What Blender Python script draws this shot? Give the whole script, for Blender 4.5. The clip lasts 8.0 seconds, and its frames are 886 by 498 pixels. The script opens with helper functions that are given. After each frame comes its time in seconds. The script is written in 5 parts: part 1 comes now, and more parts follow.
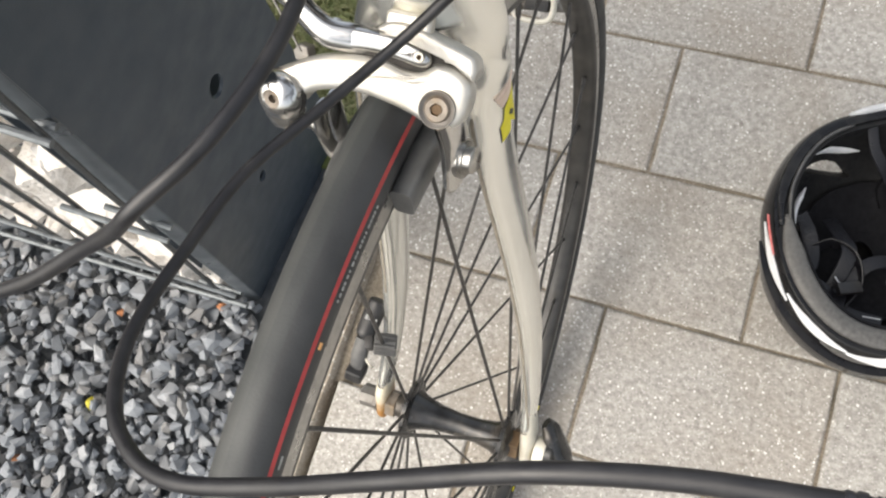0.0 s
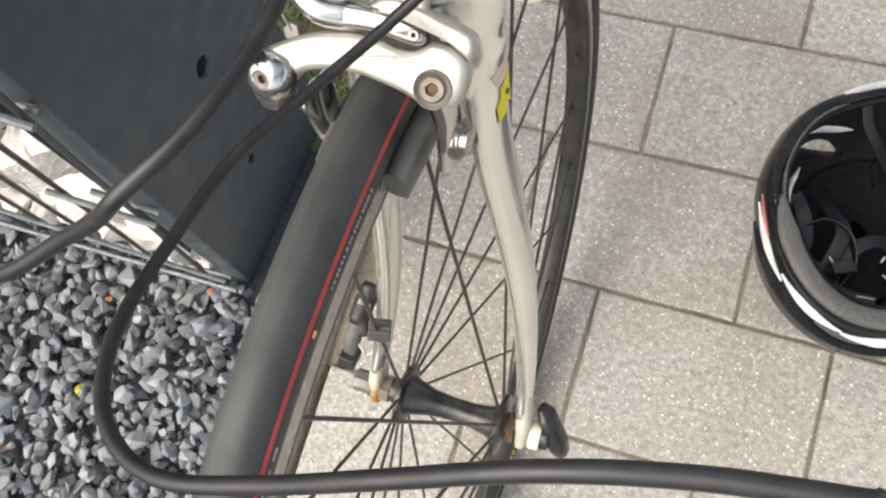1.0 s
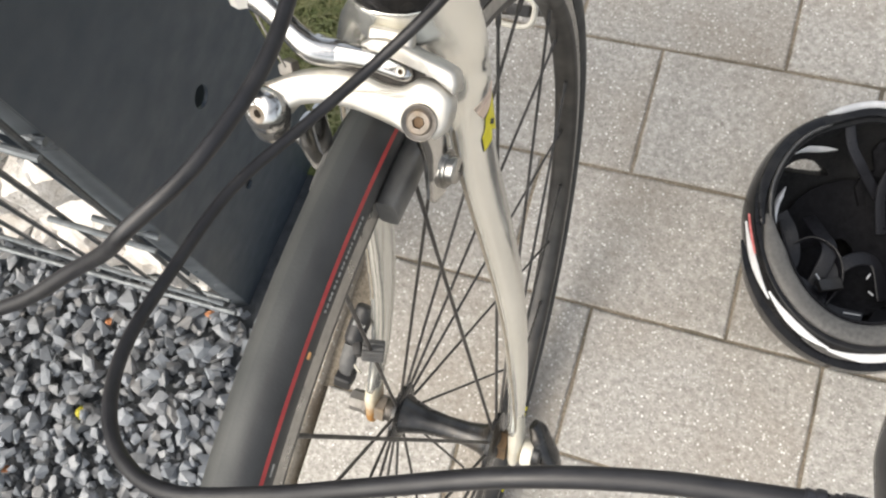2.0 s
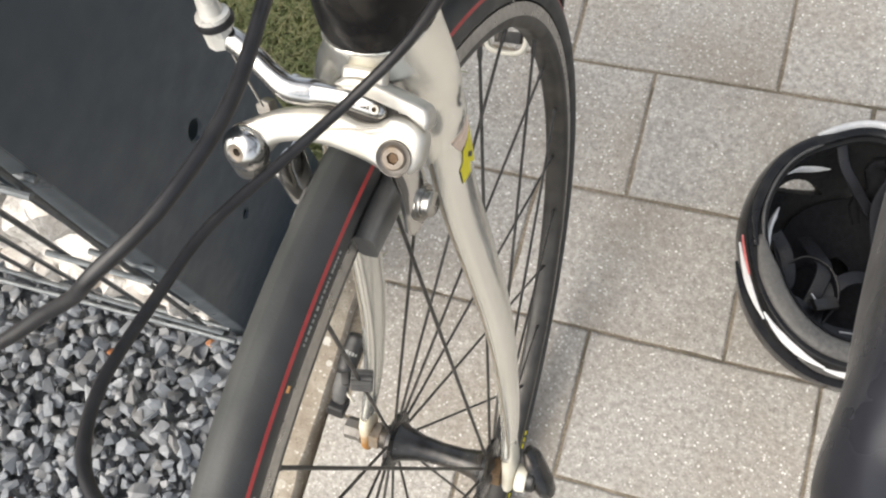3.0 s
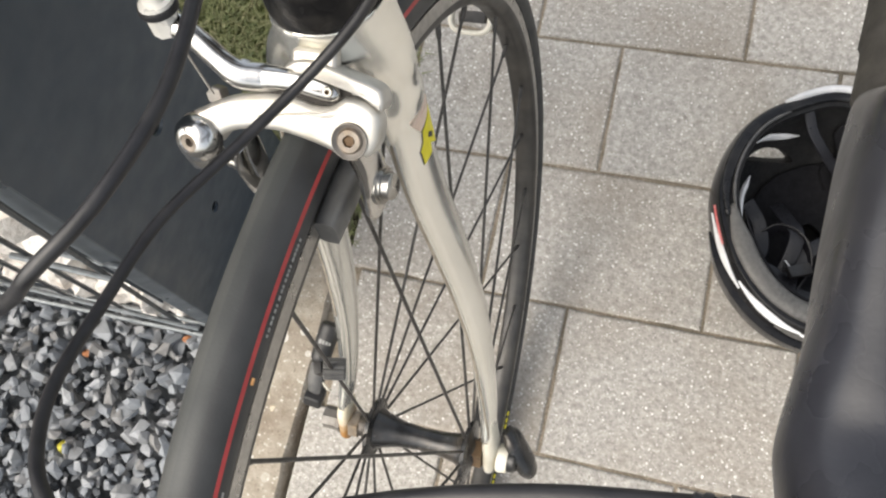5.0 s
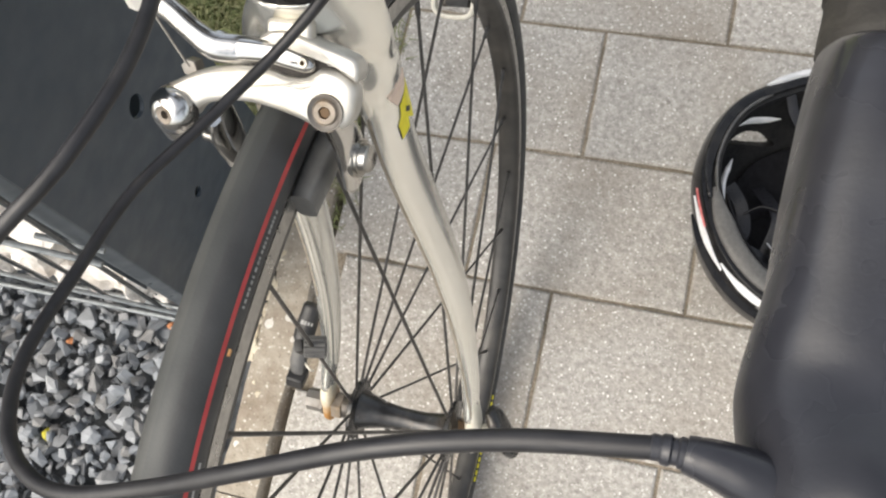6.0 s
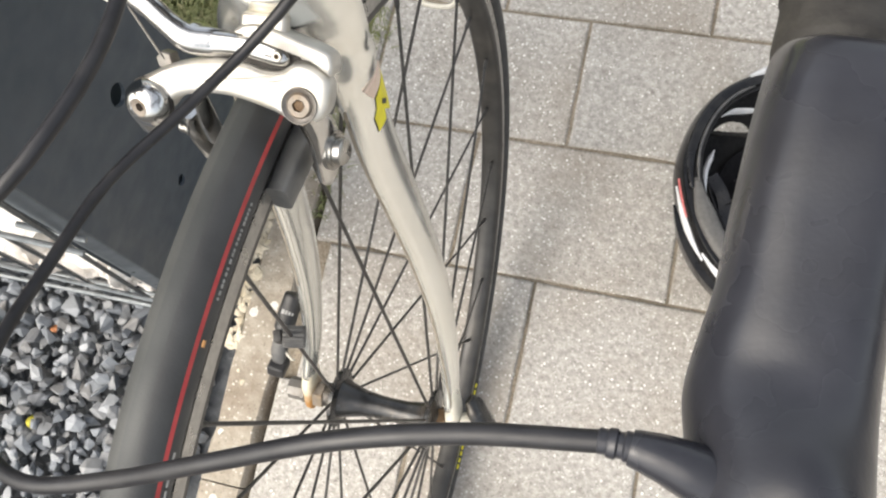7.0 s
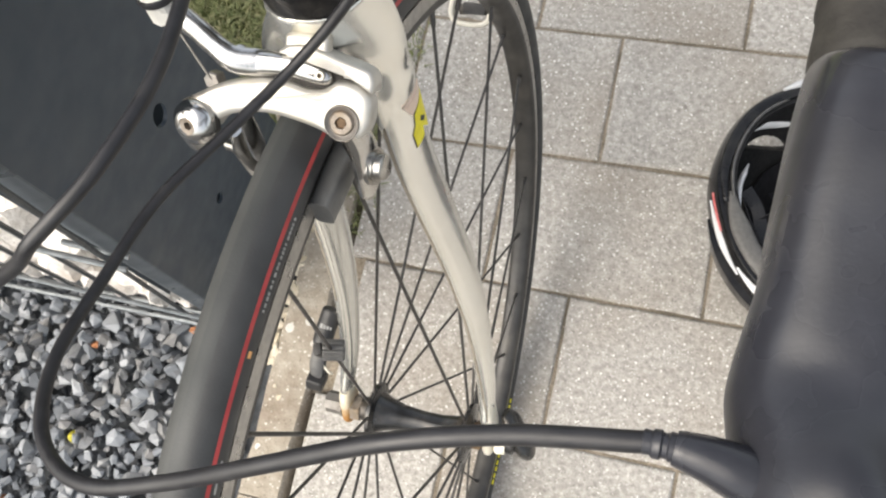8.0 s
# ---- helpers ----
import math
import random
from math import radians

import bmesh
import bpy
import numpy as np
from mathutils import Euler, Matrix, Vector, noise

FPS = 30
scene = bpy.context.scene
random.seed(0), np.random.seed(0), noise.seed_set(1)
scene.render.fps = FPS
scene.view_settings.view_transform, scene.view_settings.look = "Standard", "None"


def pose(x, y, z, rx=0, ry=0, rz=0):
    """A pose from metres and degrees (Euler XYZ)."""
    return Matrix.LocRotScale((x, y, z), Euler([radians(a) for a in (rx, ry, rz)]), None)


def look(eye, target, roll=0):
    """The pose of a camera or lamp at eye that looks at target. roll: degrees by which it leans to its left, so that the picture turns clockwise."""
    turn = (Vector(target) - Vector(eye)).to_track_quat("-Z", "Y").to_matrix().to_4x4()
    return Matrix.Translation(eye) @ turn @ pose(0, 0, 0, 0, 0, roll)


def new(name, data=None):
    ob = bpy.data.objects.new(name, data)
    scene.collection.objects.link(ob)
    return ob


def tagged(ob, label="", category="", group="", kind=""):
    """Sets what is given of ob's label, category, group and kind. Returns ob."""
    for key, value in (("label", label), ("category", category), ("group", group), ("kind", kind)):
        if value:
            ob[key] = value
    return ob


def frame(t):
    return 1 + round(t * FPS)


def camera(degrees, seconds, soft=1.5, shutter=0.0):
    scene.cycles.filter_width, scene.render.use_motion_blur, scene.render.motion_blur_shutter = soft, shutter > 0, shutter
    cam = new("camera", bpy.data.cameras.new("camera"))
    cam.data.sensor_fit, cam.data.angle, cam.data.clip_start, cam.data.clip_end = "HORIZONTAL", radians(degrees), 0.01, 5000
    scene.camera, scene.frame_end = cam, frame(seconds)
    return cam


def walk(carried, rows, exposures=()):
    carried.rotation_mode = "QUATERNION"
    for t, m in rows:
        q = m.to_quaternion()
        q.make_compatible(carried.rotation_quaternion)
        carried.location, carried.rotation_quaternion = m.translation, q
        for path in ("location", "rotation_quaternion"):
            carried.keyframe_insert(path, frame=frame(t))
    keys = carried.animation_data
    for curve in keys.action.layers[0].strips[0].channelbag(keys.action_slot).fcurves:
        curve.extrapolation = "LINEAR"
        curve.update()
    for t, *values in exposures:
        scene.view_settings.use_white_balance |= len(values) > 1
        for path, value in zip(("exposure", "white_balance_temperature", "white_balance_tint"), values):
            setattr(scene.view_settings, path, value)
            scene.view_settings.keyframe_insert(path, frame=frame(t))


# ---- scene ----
cam = camera(53.74, 8.0, soft=2.2)
PATH = [
    (0, (0.0540, -0.2044, 0.9457), (-0.4413, 0.2316, -0.9423), -31.96),
    (0.5, (0.0510, -0.2021, 0.9428), (-0.4255, 0.2257, -0.9519), -31.46),
    (1, (0.0493, -0.2025, 0.9383), (-0.4131, 0.2020, -0.9649), -32.57),
    (2.5, (0.0618, -0.2031, 0.9590), (-0.4185, 0.2714, -0.9236), -30.22),
    (3, (0.0682, -0.1974, 0.9583), (-0.4295, 0.2915, -0.9161), -30.99),
    (3.5, (0.0769, -0.1931, 0.9616), (-0.3850, 0.3071, -0.9189), -28.86),
    (4, (0.0745, -0.1940, 0.9588), (-0.3941, 0.2956, -0.9228), -30.59),
    (4.5, (0.0724, -0.1934, 0.9545), (-0.3904, 0.2847, -0.9316), -31.75),
    (6, (0.0794, -0.2020, 0.9497), (-0.3408, 0.2539, -0.9518), -31.23),
    (6.5, (0.0824, -0.2022, 0.9531), (-0.3492, 0.2505, -0.9466), -31.73),
    (7, (0.0857, -0.1996, 0.9525), (-0.3069, 0.2340, -0.9601), -30.58),
    (7.5, (0.0865, -0.2030, 0.9525), (-0.3409, 0.2199, -0.9550), -34.00),
    (8, (0.0843, -0.2033, 0.9589), (-0.3829, 0.2522, -0.9317), -34.26),
]
walk(cam, [(t, look(eye, target, roll)) for t, eye, target, roll in PATH], exposures=[(t, stops + 0.02, 6850, 8) for t, stops in ((0.0, 1.10), (1.0, 1.10), (2.5, 1.075), (4.5, 1.04), (6.0, 1.08), (6.5, 1.10), (7.0, 1.28), (7.5, 1.29), (8.0, 1.20))])

# ---- light ----
SUN_ELEVATION, SUN_AZIMUTH = radians(51), radians(230)
world = bpy.data.worlds.new("sky")
world.use_nodes = True
scene.world = world
sky = world.node_tree.nodes.new("ShaderNodeTexSky")
sky.sky_type, sky.sun_disc = "NISHITA", False
sky.sun_elevation, sky.sun_rotation = SUN_ELEVATION, SUN_AZIMUTH
sky.air_density, sky.dust_density, sky.ozone_density = 1.0, 4.0, 1.0
backdrop = world.node_tree.nodes["Background"]
backdrop.inputs["Strength"].default_value = 0.15
haze = world.node_tree.nodes.new("ShaderNodeHueSaturation")
haze.inputs["Saturation"].default_value = 0.45
world.node_tree.links.new(sky.outputs["Color"], haze.inputs["Color"])
world.node_tree.links.new(haze.outputs["Color"], backdrop.inputs["Color"])
sun = new("sun", bpy.data.lights.new("sun", "SUN"))
sun.data.energy, sun.data.angle, sun.data.color = 1.05, radians(75), (1.0, 0.94, 0.87)
sun_way = Vector((math.sin(SUN_AZIMUTH) * math.cos(SUN_ELEVATION), math.cos(SUN_AZIMUTH) * math.cos(SUN_ELEVATION), math.sin(SUN_ELEVATION)))
sun.matrix_world = look(sun_way * 30, (0, 0, 0))


# ---- materials ----
def surface(name, low, high, scale=30.0, rough=0.6, metal=0.0, bump=0.0, grain=400.0, stain=None, stain_scale=6.0, stain_amount=0.4,
            piece=0.0, coat=0.0, rough_spread=0.1, specular=0.5):
    """Two-scale procedural surface: a fine mottling between two colours, optional wide stains, relief, and roughness that varies."""
    m = bpy.data.materials.new(name)
    m.use_nodes = True
    nodes, links = m.node_tree.nodes, m.node_tree.links
    shader = nodes["Principled BSDF"]
    place = nodes.new("ShaderNodeTexCoord").outputs["Object"]
    if piece:
        info = nodes.new("ShaderNodeObjectInfo")
        shift = nodes.new("ShaderNodeVectorMath")
        shift.operation = "MULTIPLY_ADD"
        links.new(info.outputs["Random"], shift.inputs[0])
        shift.inputs[1].default_value = (31, 17, 9)
        links.new(place, shift.inputs[2])
        place = shift.outputs[0]
    def noise_node(size, detail=4.0):
        n = nodes.new("ShaderNodeTexNoise")
        n.inputs["Scale"].default_value, n.inputs["Detail"].default_value = size, detail
        links.new(place, n.inputs["Vector"])
        return n.outputs["Fac"]
    def mix(fac, a, b):
        n = nodes.new("ShaderNodeMix")
        n.data_type = "RGBA"
        for socket, value in ((n.inputs[0], fac), (n.inputs[6], a), (n.inputs[7], b)):
            if isinstance(value, (tuple, float, int)):
                socket.default_value = (*value, 1) if isinstance(value, tuple) else value
            else:
                links.new(value, socket)
        return n.outputs[2]
    def band(value, lo, hi, out_lo=0.0, out_hi=1.0):
        n = nodes.new("ShaderNodeMapRange")
        for k, v in enumerate((lo, hi, out_lo, out_hi)):
            n.inputs[k + 1].default_value = v
        links.new(value, n.inputs[0])
        return n.outputs[0]
    fine = noise_node(scale, 6)
    colour = mix(band(fine, 0.3, 0.7), low, high)
    if stain:
        colour = mix(band(noise_node(stain_scale, 5), 0.48, 0.72, 0.0, stain_amount), colour, stain)
    if piece:
        tone = nodes.new("ShaderNodeHueSaturation")
        links.new(band(info.outputs["Random"], 0, 1, 1 - piece, 1 + piece), tone.inputs["Value"])
        links.new(colour, tone.inputs["Color"])
        colour = tone.outputs["Color"]
    links.new(colour, shader.inputs["Base Color"])
    links.new(band(noise_node(scale * 0.6, 3), 0.3, 0.7, max(rough - rough_spread, 0.03), min(rough + rough_spread, 1)), shader.inputs["Roughness"])
    shader.inputs["Metallic"].default_value = metal
    shader.inputs["Specular IOR Level"].default_value = specular
    shader.inputs["Coat Weight"].default_value = coat
    if bump:
        relief = nodes.new("ShaderNodeBump")
        relief.inputs["Strength"].default_value, relief.inputs["Distance"].default_value = 1.0, bump
        links.new(noise_node(grain, 5), relief.inputs["Height"])
        links.new(relief.outputs["Normal"], shader.inputs["Normal"])
    return m


def speckle(m, layers, wobble=0.0012):
    """Scatters aggregate grains of uneven outline over a surface: (cells per metre, share, colour, strength)."""
    nodes, links = m.node_tree.nodes, m.node_tree.links
    shader = nodes["Principled BSDF"]
    base = shader.inputs["Base Color"].links[0].from_socket
    found = [n for n in nodes if n.type == "VECT_MATH"]
    place = found[0].outputs[0] if found else [n for n in nodes if n.type == "TEX_COORD"][0].outputs["Object"]
    wave = nodes.new("ShaderNodeTexNoise")
    wave.inputs["Scale"].default_value = 1100
    links.new(place, wave.inputs["Vector"])
    bent = nodes.new("ShaderNodeVectorMath")
    bent.operation = "MULTIPLY_ADD"
    links.new(wave.outputs["Color"], bent.inputs[0])
    bent.inputs[1].default_value = (wobble,) * 3
    links.new(place, bent.inputs[2])
    for size, cut, colour, weight in layers:
        cells = nodes.new("ShaderNodeTexVoronoi")
        cells.inputs["Scale"].default_value = size
        links.new(bent.outputs[0], cells.inputs["Vector"])
        chosen = nodes.new("ShaderNodeSeparateColor")
        links.new(cells.outputs["Color"], chosen.inputs[0])
        some = nodes.new("ShaderNodeMath")
        some.operation = "LESS_THAN"
        links.new(chosen.outputs[0], some.inputs[0])
        some.inputs[1].default_value = cut
        # the grains differ in strength and in size
        reach = nodes.new("ShaderNodeMath")
        reach.operation = "MULTIPLY_ADD"
        links.new(chosen.outputs[1], reach.inputs[0])
        reach.inputs[1].default_value, reach.inputs[2].default_value = -0.35, 0.62
        near = nodes.new("ShaderNodeMath")
        near.operation = "LESS_THAN"
        links.new(cells.outputs["Distance"], near.inputs[0])
        links.new(reach.outputs[0], near.inputs[1])
        both = nodes.new("ShaderNodeMath")
        both.operation = "MULTIPLY"
        links.new(some.outputs[0], both.inputs[0])
        links.new(near.outputs[0], both.inputs[1])
        vary = nodes.new("ShaderNodeMath")
        vary.operation = "MULTIPLY_ADD"
        links.new(chosen.outputs[2], vary.inputs[0])
        vary.inputs[1].default_value, vary.inputs[2].default_value = weight * 0.8, weight * 0.2
        scaled = nodes.new("ShaderNodeMath")
        scaled.operation = "MULTIPLY"
        links.new(both.outputs[0], scaled.inputs[0])
        links.new(vary.outputs[0], scaled.inputs[1])
        n = nodes.new("ShaderNodeMix")
        n.data_type = "RGBA"
        links.new(scaled.outputs[0], n.inputs[0])
        links.new(base, n.inputs[6])
        n.inputs[7].default_value = (*colour, 1)
        base = n.outputs[2]
    links.new(base, shader.inputs["Base Color"])
    return m


def paver_surface():
    """Light grey concrete with white and dark aggregate grains, faint brown stains and a gritty relief."""
    m = surface("paver_concrete", (0.255, 0.241, 0.219), (0.440, 0.420, 0.388), 170, 0.85, 0, 0.0014, 300, (0.250, 0.212, 0.170), 5, 0.6, piece=0.05, specular=0.2)
    return speckle(m, ((410, 0.08, (0.86, 0.84, 0.80), 0.85), (560, 0.10, (0.72, 0.69, 0.64), 0.6), (540, 0.20, (0.12, 0.11, 0.10), 0.65), (260, 0.16, (0.52, 0.50, 0.46), 0.45), (180, 0.14, (0.22, 0.20, 0.175), 0.45)), 0.0020)


def island_surface(name, tones, rough=0.8, bump=0.0004, grain=300, fine=90):
    """Many loose pieces in one mesh: each takes its own tone from the ramp."""
    m = surface(name, tones[0], tones[-1], fine, rough, 0, bump, grain)
    nodes, links = m.node_tree.nodes, m.node_tree.links
    shader = nodes["Principled BSDF"]
    base = shader.inputs["Base Color"].links[0].from_socket
    ramp = nodes.new("ShaderNodeValToRGB")
    ramp.color_ramp.elements[0].color, ramp.color_ramp.elements[1].color = (*tones[0], 1), (*tones[-1], 1)
    for k, tone in enumerate(tones[1:-1]):
        ramp.color_ramp.elements.new((k + 1) / (len(tones) - 1)).color = (*tone, 1)
    links.new(nodes.new("ShaderNodeNewGeometry").outputs["Random Per Island"], ramp.inputs[0])
    n = nodes.new("ShaderNodeMix")
    n.data_type = "RGBA"
    n.inputs[0].default_value = 0.35
    links.new(ramp.outputs[0], n.inputs[6])
    links.new(base, n.inputs[7])
    links.new(n.outputs[2], shader.inputs["Base Color"])
    return m


def rust_below(m, clean, rusty):
    """Lets orange rust creep up from a foot: clean above one height, rusted through below another."""
    nodes, links = m.node_tree.nodes, m.node_tree.links
    shader = nodes["Principled BSDF"]
    place = [n for n in nodes if n.type == "TEX_COORD"][0].outputs["Object"]
    split = nodes.new("ShaderNodeSeparateXYZ")
    links.new(place, split.inputs[0])
    patches = nodes.new("ShaderNodeTexNoise")
    patches.inputs["Scale"].default_value = 260
    links.new(place, patches.inputs["Vector"])
    wander = nodes.new("ShaderNodeMath")
    wander.operation = "MULTIPLY_ADD"
    links.new(patches.outputs["Fac"], wander.inputs[0])
    wander.inputs[1].default_value = 0.010
    links.new(split.outputs["Z"], wander.inputs[2])
    fade = nodes.new("ShaderNodeMapRange")
    for k, v in enumerate((clean + 0.005, rusty + 0.005, 0.0, 1.0)):
        fade.inputs[k + 1].default_value = v
    links.new(wander.outputs[0], fade.inputs[0])
    n = nodes.new("ShaderNodeMix")
    n.data_type = "RGBA"
    links.new(fade.outputs[0], n.inputs[0])
    links.new(shader.inputs["Base Color"].links[0].from_socket, n.inputs[6])
    n.inputs[7].default_value = (0.36, 0.17, 0.04, 1)
    links.new(n.outputs[2], shader.inputs["Base Color"])
    return m


PAVER = paver_surface()
JOINT = surface("joint_sand", (0.15, 0.125, 0.092), (0.30, 0.255, 0.20), 300, 0.95, 0, 0.001, 500, (0.055, 0.050, 0.036), 13, 0.9)
SOIL = surface("soil", (0.03, 0.029, 0.028), (0.07, 0.066, 0.06), 60, 0.95, 0, 0.003, 120)
SLATE_DUST = surface("slate_dust", (0.045, 0.050, 0.056), (0.085, 0.092, 0.10), 90, 0.9, 0, 0.002, 160)
KERB = surface("kerb_concrete", (0.25, 0.215, 0.17), (0.38, 0.34, 0.28), 70, 0.9, 0, 0.0012, 260, (0.15, 0.105, 0.07), 13, 0.65)
speckle(KERB, ((330, 0.16, (0.66, 0.63, 0.56), 0.7), (420, 0.2, (0.14, 0.12, 0.09), 0.6), (90, 0.05, (0.75, 0.73, 0.68), 0.7)))
MORTAR = surface("pale_mortar", (0.42, 0.36, 0.26), (0.68, 0.62, 0.50), 50, 0.9, 0, 0.002, 160, (0.25, 0.18, 0.10), 20, 0.5)
GRAVEL = island_surface("slate_gravel", ((0.105, 0.116, 0.131), (0.160, 0.174, 0.192), (0.21, 0.226, 0.245), (0.275, 0.290, 0.309), (0.37, 0.38, 0.392), (0.19, 0.180, 0.168), (0.175, 0.189, 0.208)), 0.65, 0.0009, 160)
GRIT = island_surface("joint_grit", ((0.06, 0.052, 0.038), (0.13, 0.105, 0.076), (0.24, 0.20, 0.15), (0.10, 0.10, 0.05), (0.34, 0.305, 0.26)), 0.95, 0.0)
TURF = island_surface("turf_blades", ((0.07, 0.10, 0.025), (0.12, 0.155, 0.042), (0.18, 0.195, 0.07), (0.30, 0.27, 0.14)), 0.6, 0.0)
STEEL = surface("anthracite_powder_coat", (0.048, 0.063, 0.081), (0.056, 0.072, 0.091), 60, 0.46, 0, 0.00008, 700, (0.056, 0.068, 0.080), 5, 0.6, specular=0.35)
# lighter copy of the basket wire, with skylight on upward faces painted in
LIT_ROD = surface("galvanised_lit_rod", (0.11, 0.125, 0.135), (0.20, 0.215, 0.225), 120, 0.42, 0.3, 0.0002, 600, (0.07, 0.075, 0.08), 40, 0.4)
# lighter tone puts the light on the turned edge into the colour
EDGE = surface("lit_edge_steel", (0.105, 0.122, 0.138), (0.155, 0.175, 0.195), 60, 0.36, 0.2, 0.0001, 900, (0.055, 0.062, 0.07), 30, 0.4)
# darker copy for the uprights, with their shaded side put into the colour
SHADED_WIRE = surface("anthracite_shaded_wire", (0.035, 0.041, 0.046), (0.06, 0.068, 0.075), 200, 0.38, 0.1, 0.0002, 600)
LIMESTONE = surface("gabion_limestone", (0.58, 0.54, 0.49), (0.86, 0.83, 0.79), 46, 0.85, 0, 0.010, 55, (0.46, 0.37, 0.29), 17, 0.6, piece=0.10)
RUBBER = surface("tyre_rubber", (0.026, 0.027, 0.028), (0.040, 0.041, 0.042), 60, 0.55, 0, 0.0001, 900)
# two tread tones put the light on the tyre's left into colour
TREAD = surface("dusty_lit_tread", (0.038, 0.041, 0.041), (0.054, 0.057, 0.056), 40, 0.60, 0, 0.0001, 900, (0.075, 0.073, 0.068), 10, 0.4)
HALF_LIT = surface("half_lit_tread", (0.030, 0.033, 0.034), (0.044, 0.047, 0.047), 40, 0.58, 0, 0.0001, 900)
RED = surface("red_rubber", (0.36, 0.03, 0.035), (0.48, 0.055, 0.055), 150, 0.5, 0, 0, 0, (0.25, 0.04, 0.03), 30, 0.5)
WHITE_PRINT = surface("pale_print", (0.17, 0.17, 0.165), (0.29, 0.29, 0.28), 200, 0.6)
YELLOW = surface("yellow_print", (0.70, 0.60, 0.02), (0.82, 0.72, 0.04), 200, 0.45)
RIM_SIDE = surface("worn_brake_track", (0.34, 0.33, 0.315), (0.46, 0.45, 0.43), 260, 0.34, 0.9, 0.0001, 900, (0.20, 0.19, 0.175), 25, 0.4)
RIM_BLACK = surface("black_anodised_rim", (0.020, 0.0195, 0.019), (0.040, 0.038, 0.036), 60, 0.45, 0.2, 0, 0, (0.09, 0.082, 0.07), 25, 0.45)
SPOKE = surface("black_spoke", (0.03, 0.029, 0.028), (0.07, 0.065, 0.06), 200, 0.4, 0.4)
HUB = surface("black_hub", (0.022, 0.023, 0.025), (0.06, 0.06, 0.06), 90, 0.24, 0.5, 0, 0, (0.14, 0.11, 0.08), 60, 0.35)
GREY_METAL = surface("grey_metal", (0.13, 0.122, 0.112), (0.22, 0.21, 0.195), 140, 0.5, 0.5, 0, 0, (0.14, 0.10, 0.07), 60, 0.4)
RUSTY_FORK = rust_below(surface("rust_stained_silver", (0.62, 0.56, 0.42), (0.72, 0.68, 0.56), 90, 0.45, 0.3, 0.0002, 500, (0.50, 0.34, 0.14), 55, 0.6), 0.014, 0.001)
RUST = surface("rusty_steel", (0.07, 0.045, 0.025), (0.22, 0.145, 0.075), 160, 0.8, 0.1, 0.0006, 500, (0.08, 0.04, 0.02), 80, 0.6)
FORK = surface("champagne_fork", (0.79, 0.78, 0.725), (0.85, 0.84, 0.785), 14, 0.21, 0.82, 0.0006, 16, (0.64, 0.61, 0.53), 9, 0.3, coat=0.15, rough_spread=0.06)
CROWN = surface("polished_crown", (0.79, 0.78, 0.725), (0.85, 0.84, 0.785), 14, 0.24, 0.85, 0.0004, 26, (0.60, 0.57, 0.49), 20, 0.4, rough_spread=0.05)
# pale base colour stands in for white sky reflected in polished aluminium
BARREL = surface("sky_pale_barrel", (0.70, 0.685, 0.64), (0.80, 0.785, 0.74), 160, 0.32, 0.3, 0, 0, (0.55, 0.50, 0.42), 90, 0.35)
POLISHED = surface("polished_aluminium", (0.50, 0.495, 0.485), (0.62, 0.615, 0.605), 80, 0.17, 1.0, 0.0006, 30, (0.42, 0.385, 0.32), 40, 0.45, rough_spread=0.06)
SATIN = surface("satin_aluminium", (0.47, 0.46, 0.43), (0.60, 0.585, 0.55), 120, 0.44, 0.75, 0.0003, 45, (0.46, 0.40, 0.29), 55, 0.5)
BOLT = surface("steel_bolt", (0.15, 0.128, 0.105), (0.25, 0.215, 0.18), 300, 0.45, 0.5, 0, 0, (0.30, 0.20, 0.10), 120, 0.5)
GROOVE = surface("shaded_groove", (0.15, 0.130, 0.10), (0.25, 0.22, 0.175), 120, 0.7)
BRIGHT_STEEL = surface("plated_steel", (0.34, 0.335, 0.32), (0.50, 0.49, 0.47), 160, 0.3, 1.0, 0, 0, (0.22, 0.19, 0.15), 70, 0.4)
DARK_HOLE = surface("recess", (0.02, 0.018, 0.016), (0.04, 0.035, 0.03), 200, 0.8)
PAD = surface("brake_rubber", (0.085, 0.085, 0.084), (0.125, 0.125, 0.122), 160, 0.38, 0, 0.0001, 700, (0.17, 0.165, 0.155), 50, 0.5)
BLACK_PAINT = surface("black_frame_paint", (0.007, 0.007, 0.008), (0.012, 0.0115, 0.011), 40, 0.24, 0, 0.00008, 300, (0.10, 0.092, 0.080), 70, 0.34, specular=0.17)
CABLE = surface("black_cable_housing", (0.012, 0.012, 0.014), (0.021, 0.021, 0.024), 200, 0.42, 0, 0.00005, 900, (0.05, 0.048, 0.045), 60, 0.25, specular=0.4)
HOOD = surface("black_hood_rubber", (0.017, 0.0175, 0.022), (0.026, 0.027, 0.033), 90, 0.28, 0, 0.00004, 900, (0.045, 0.043, 0.040), 30, 0.25, specular=0.40)
DULL_END = surface("dull_cream_alloy", (0.62, 0.585, 0.49), (0.72, 0.69, 0.60), 90, 0.45, 0.3, 0.0002, 500, (0.48, 0.40, 0.28), 70, 0.4)
TAPE = surface("worn_bar_tape", (0.018, 0.017, 0.016), (0.036, 0.034, 0.031), 160, 0.6, 0, 0.0003, 500, (0.075, 0.068, 0.058), 60, 0.35, specular=0.25)
SENSOR = surface("black_sensor_plastic", (0.012, 0.012, 0.013), (0.024, 0.023, 0.023), 160, 0.5, 0, 0.0001, 600, (0.07, 0.06, 0.05), 60, 0.3)
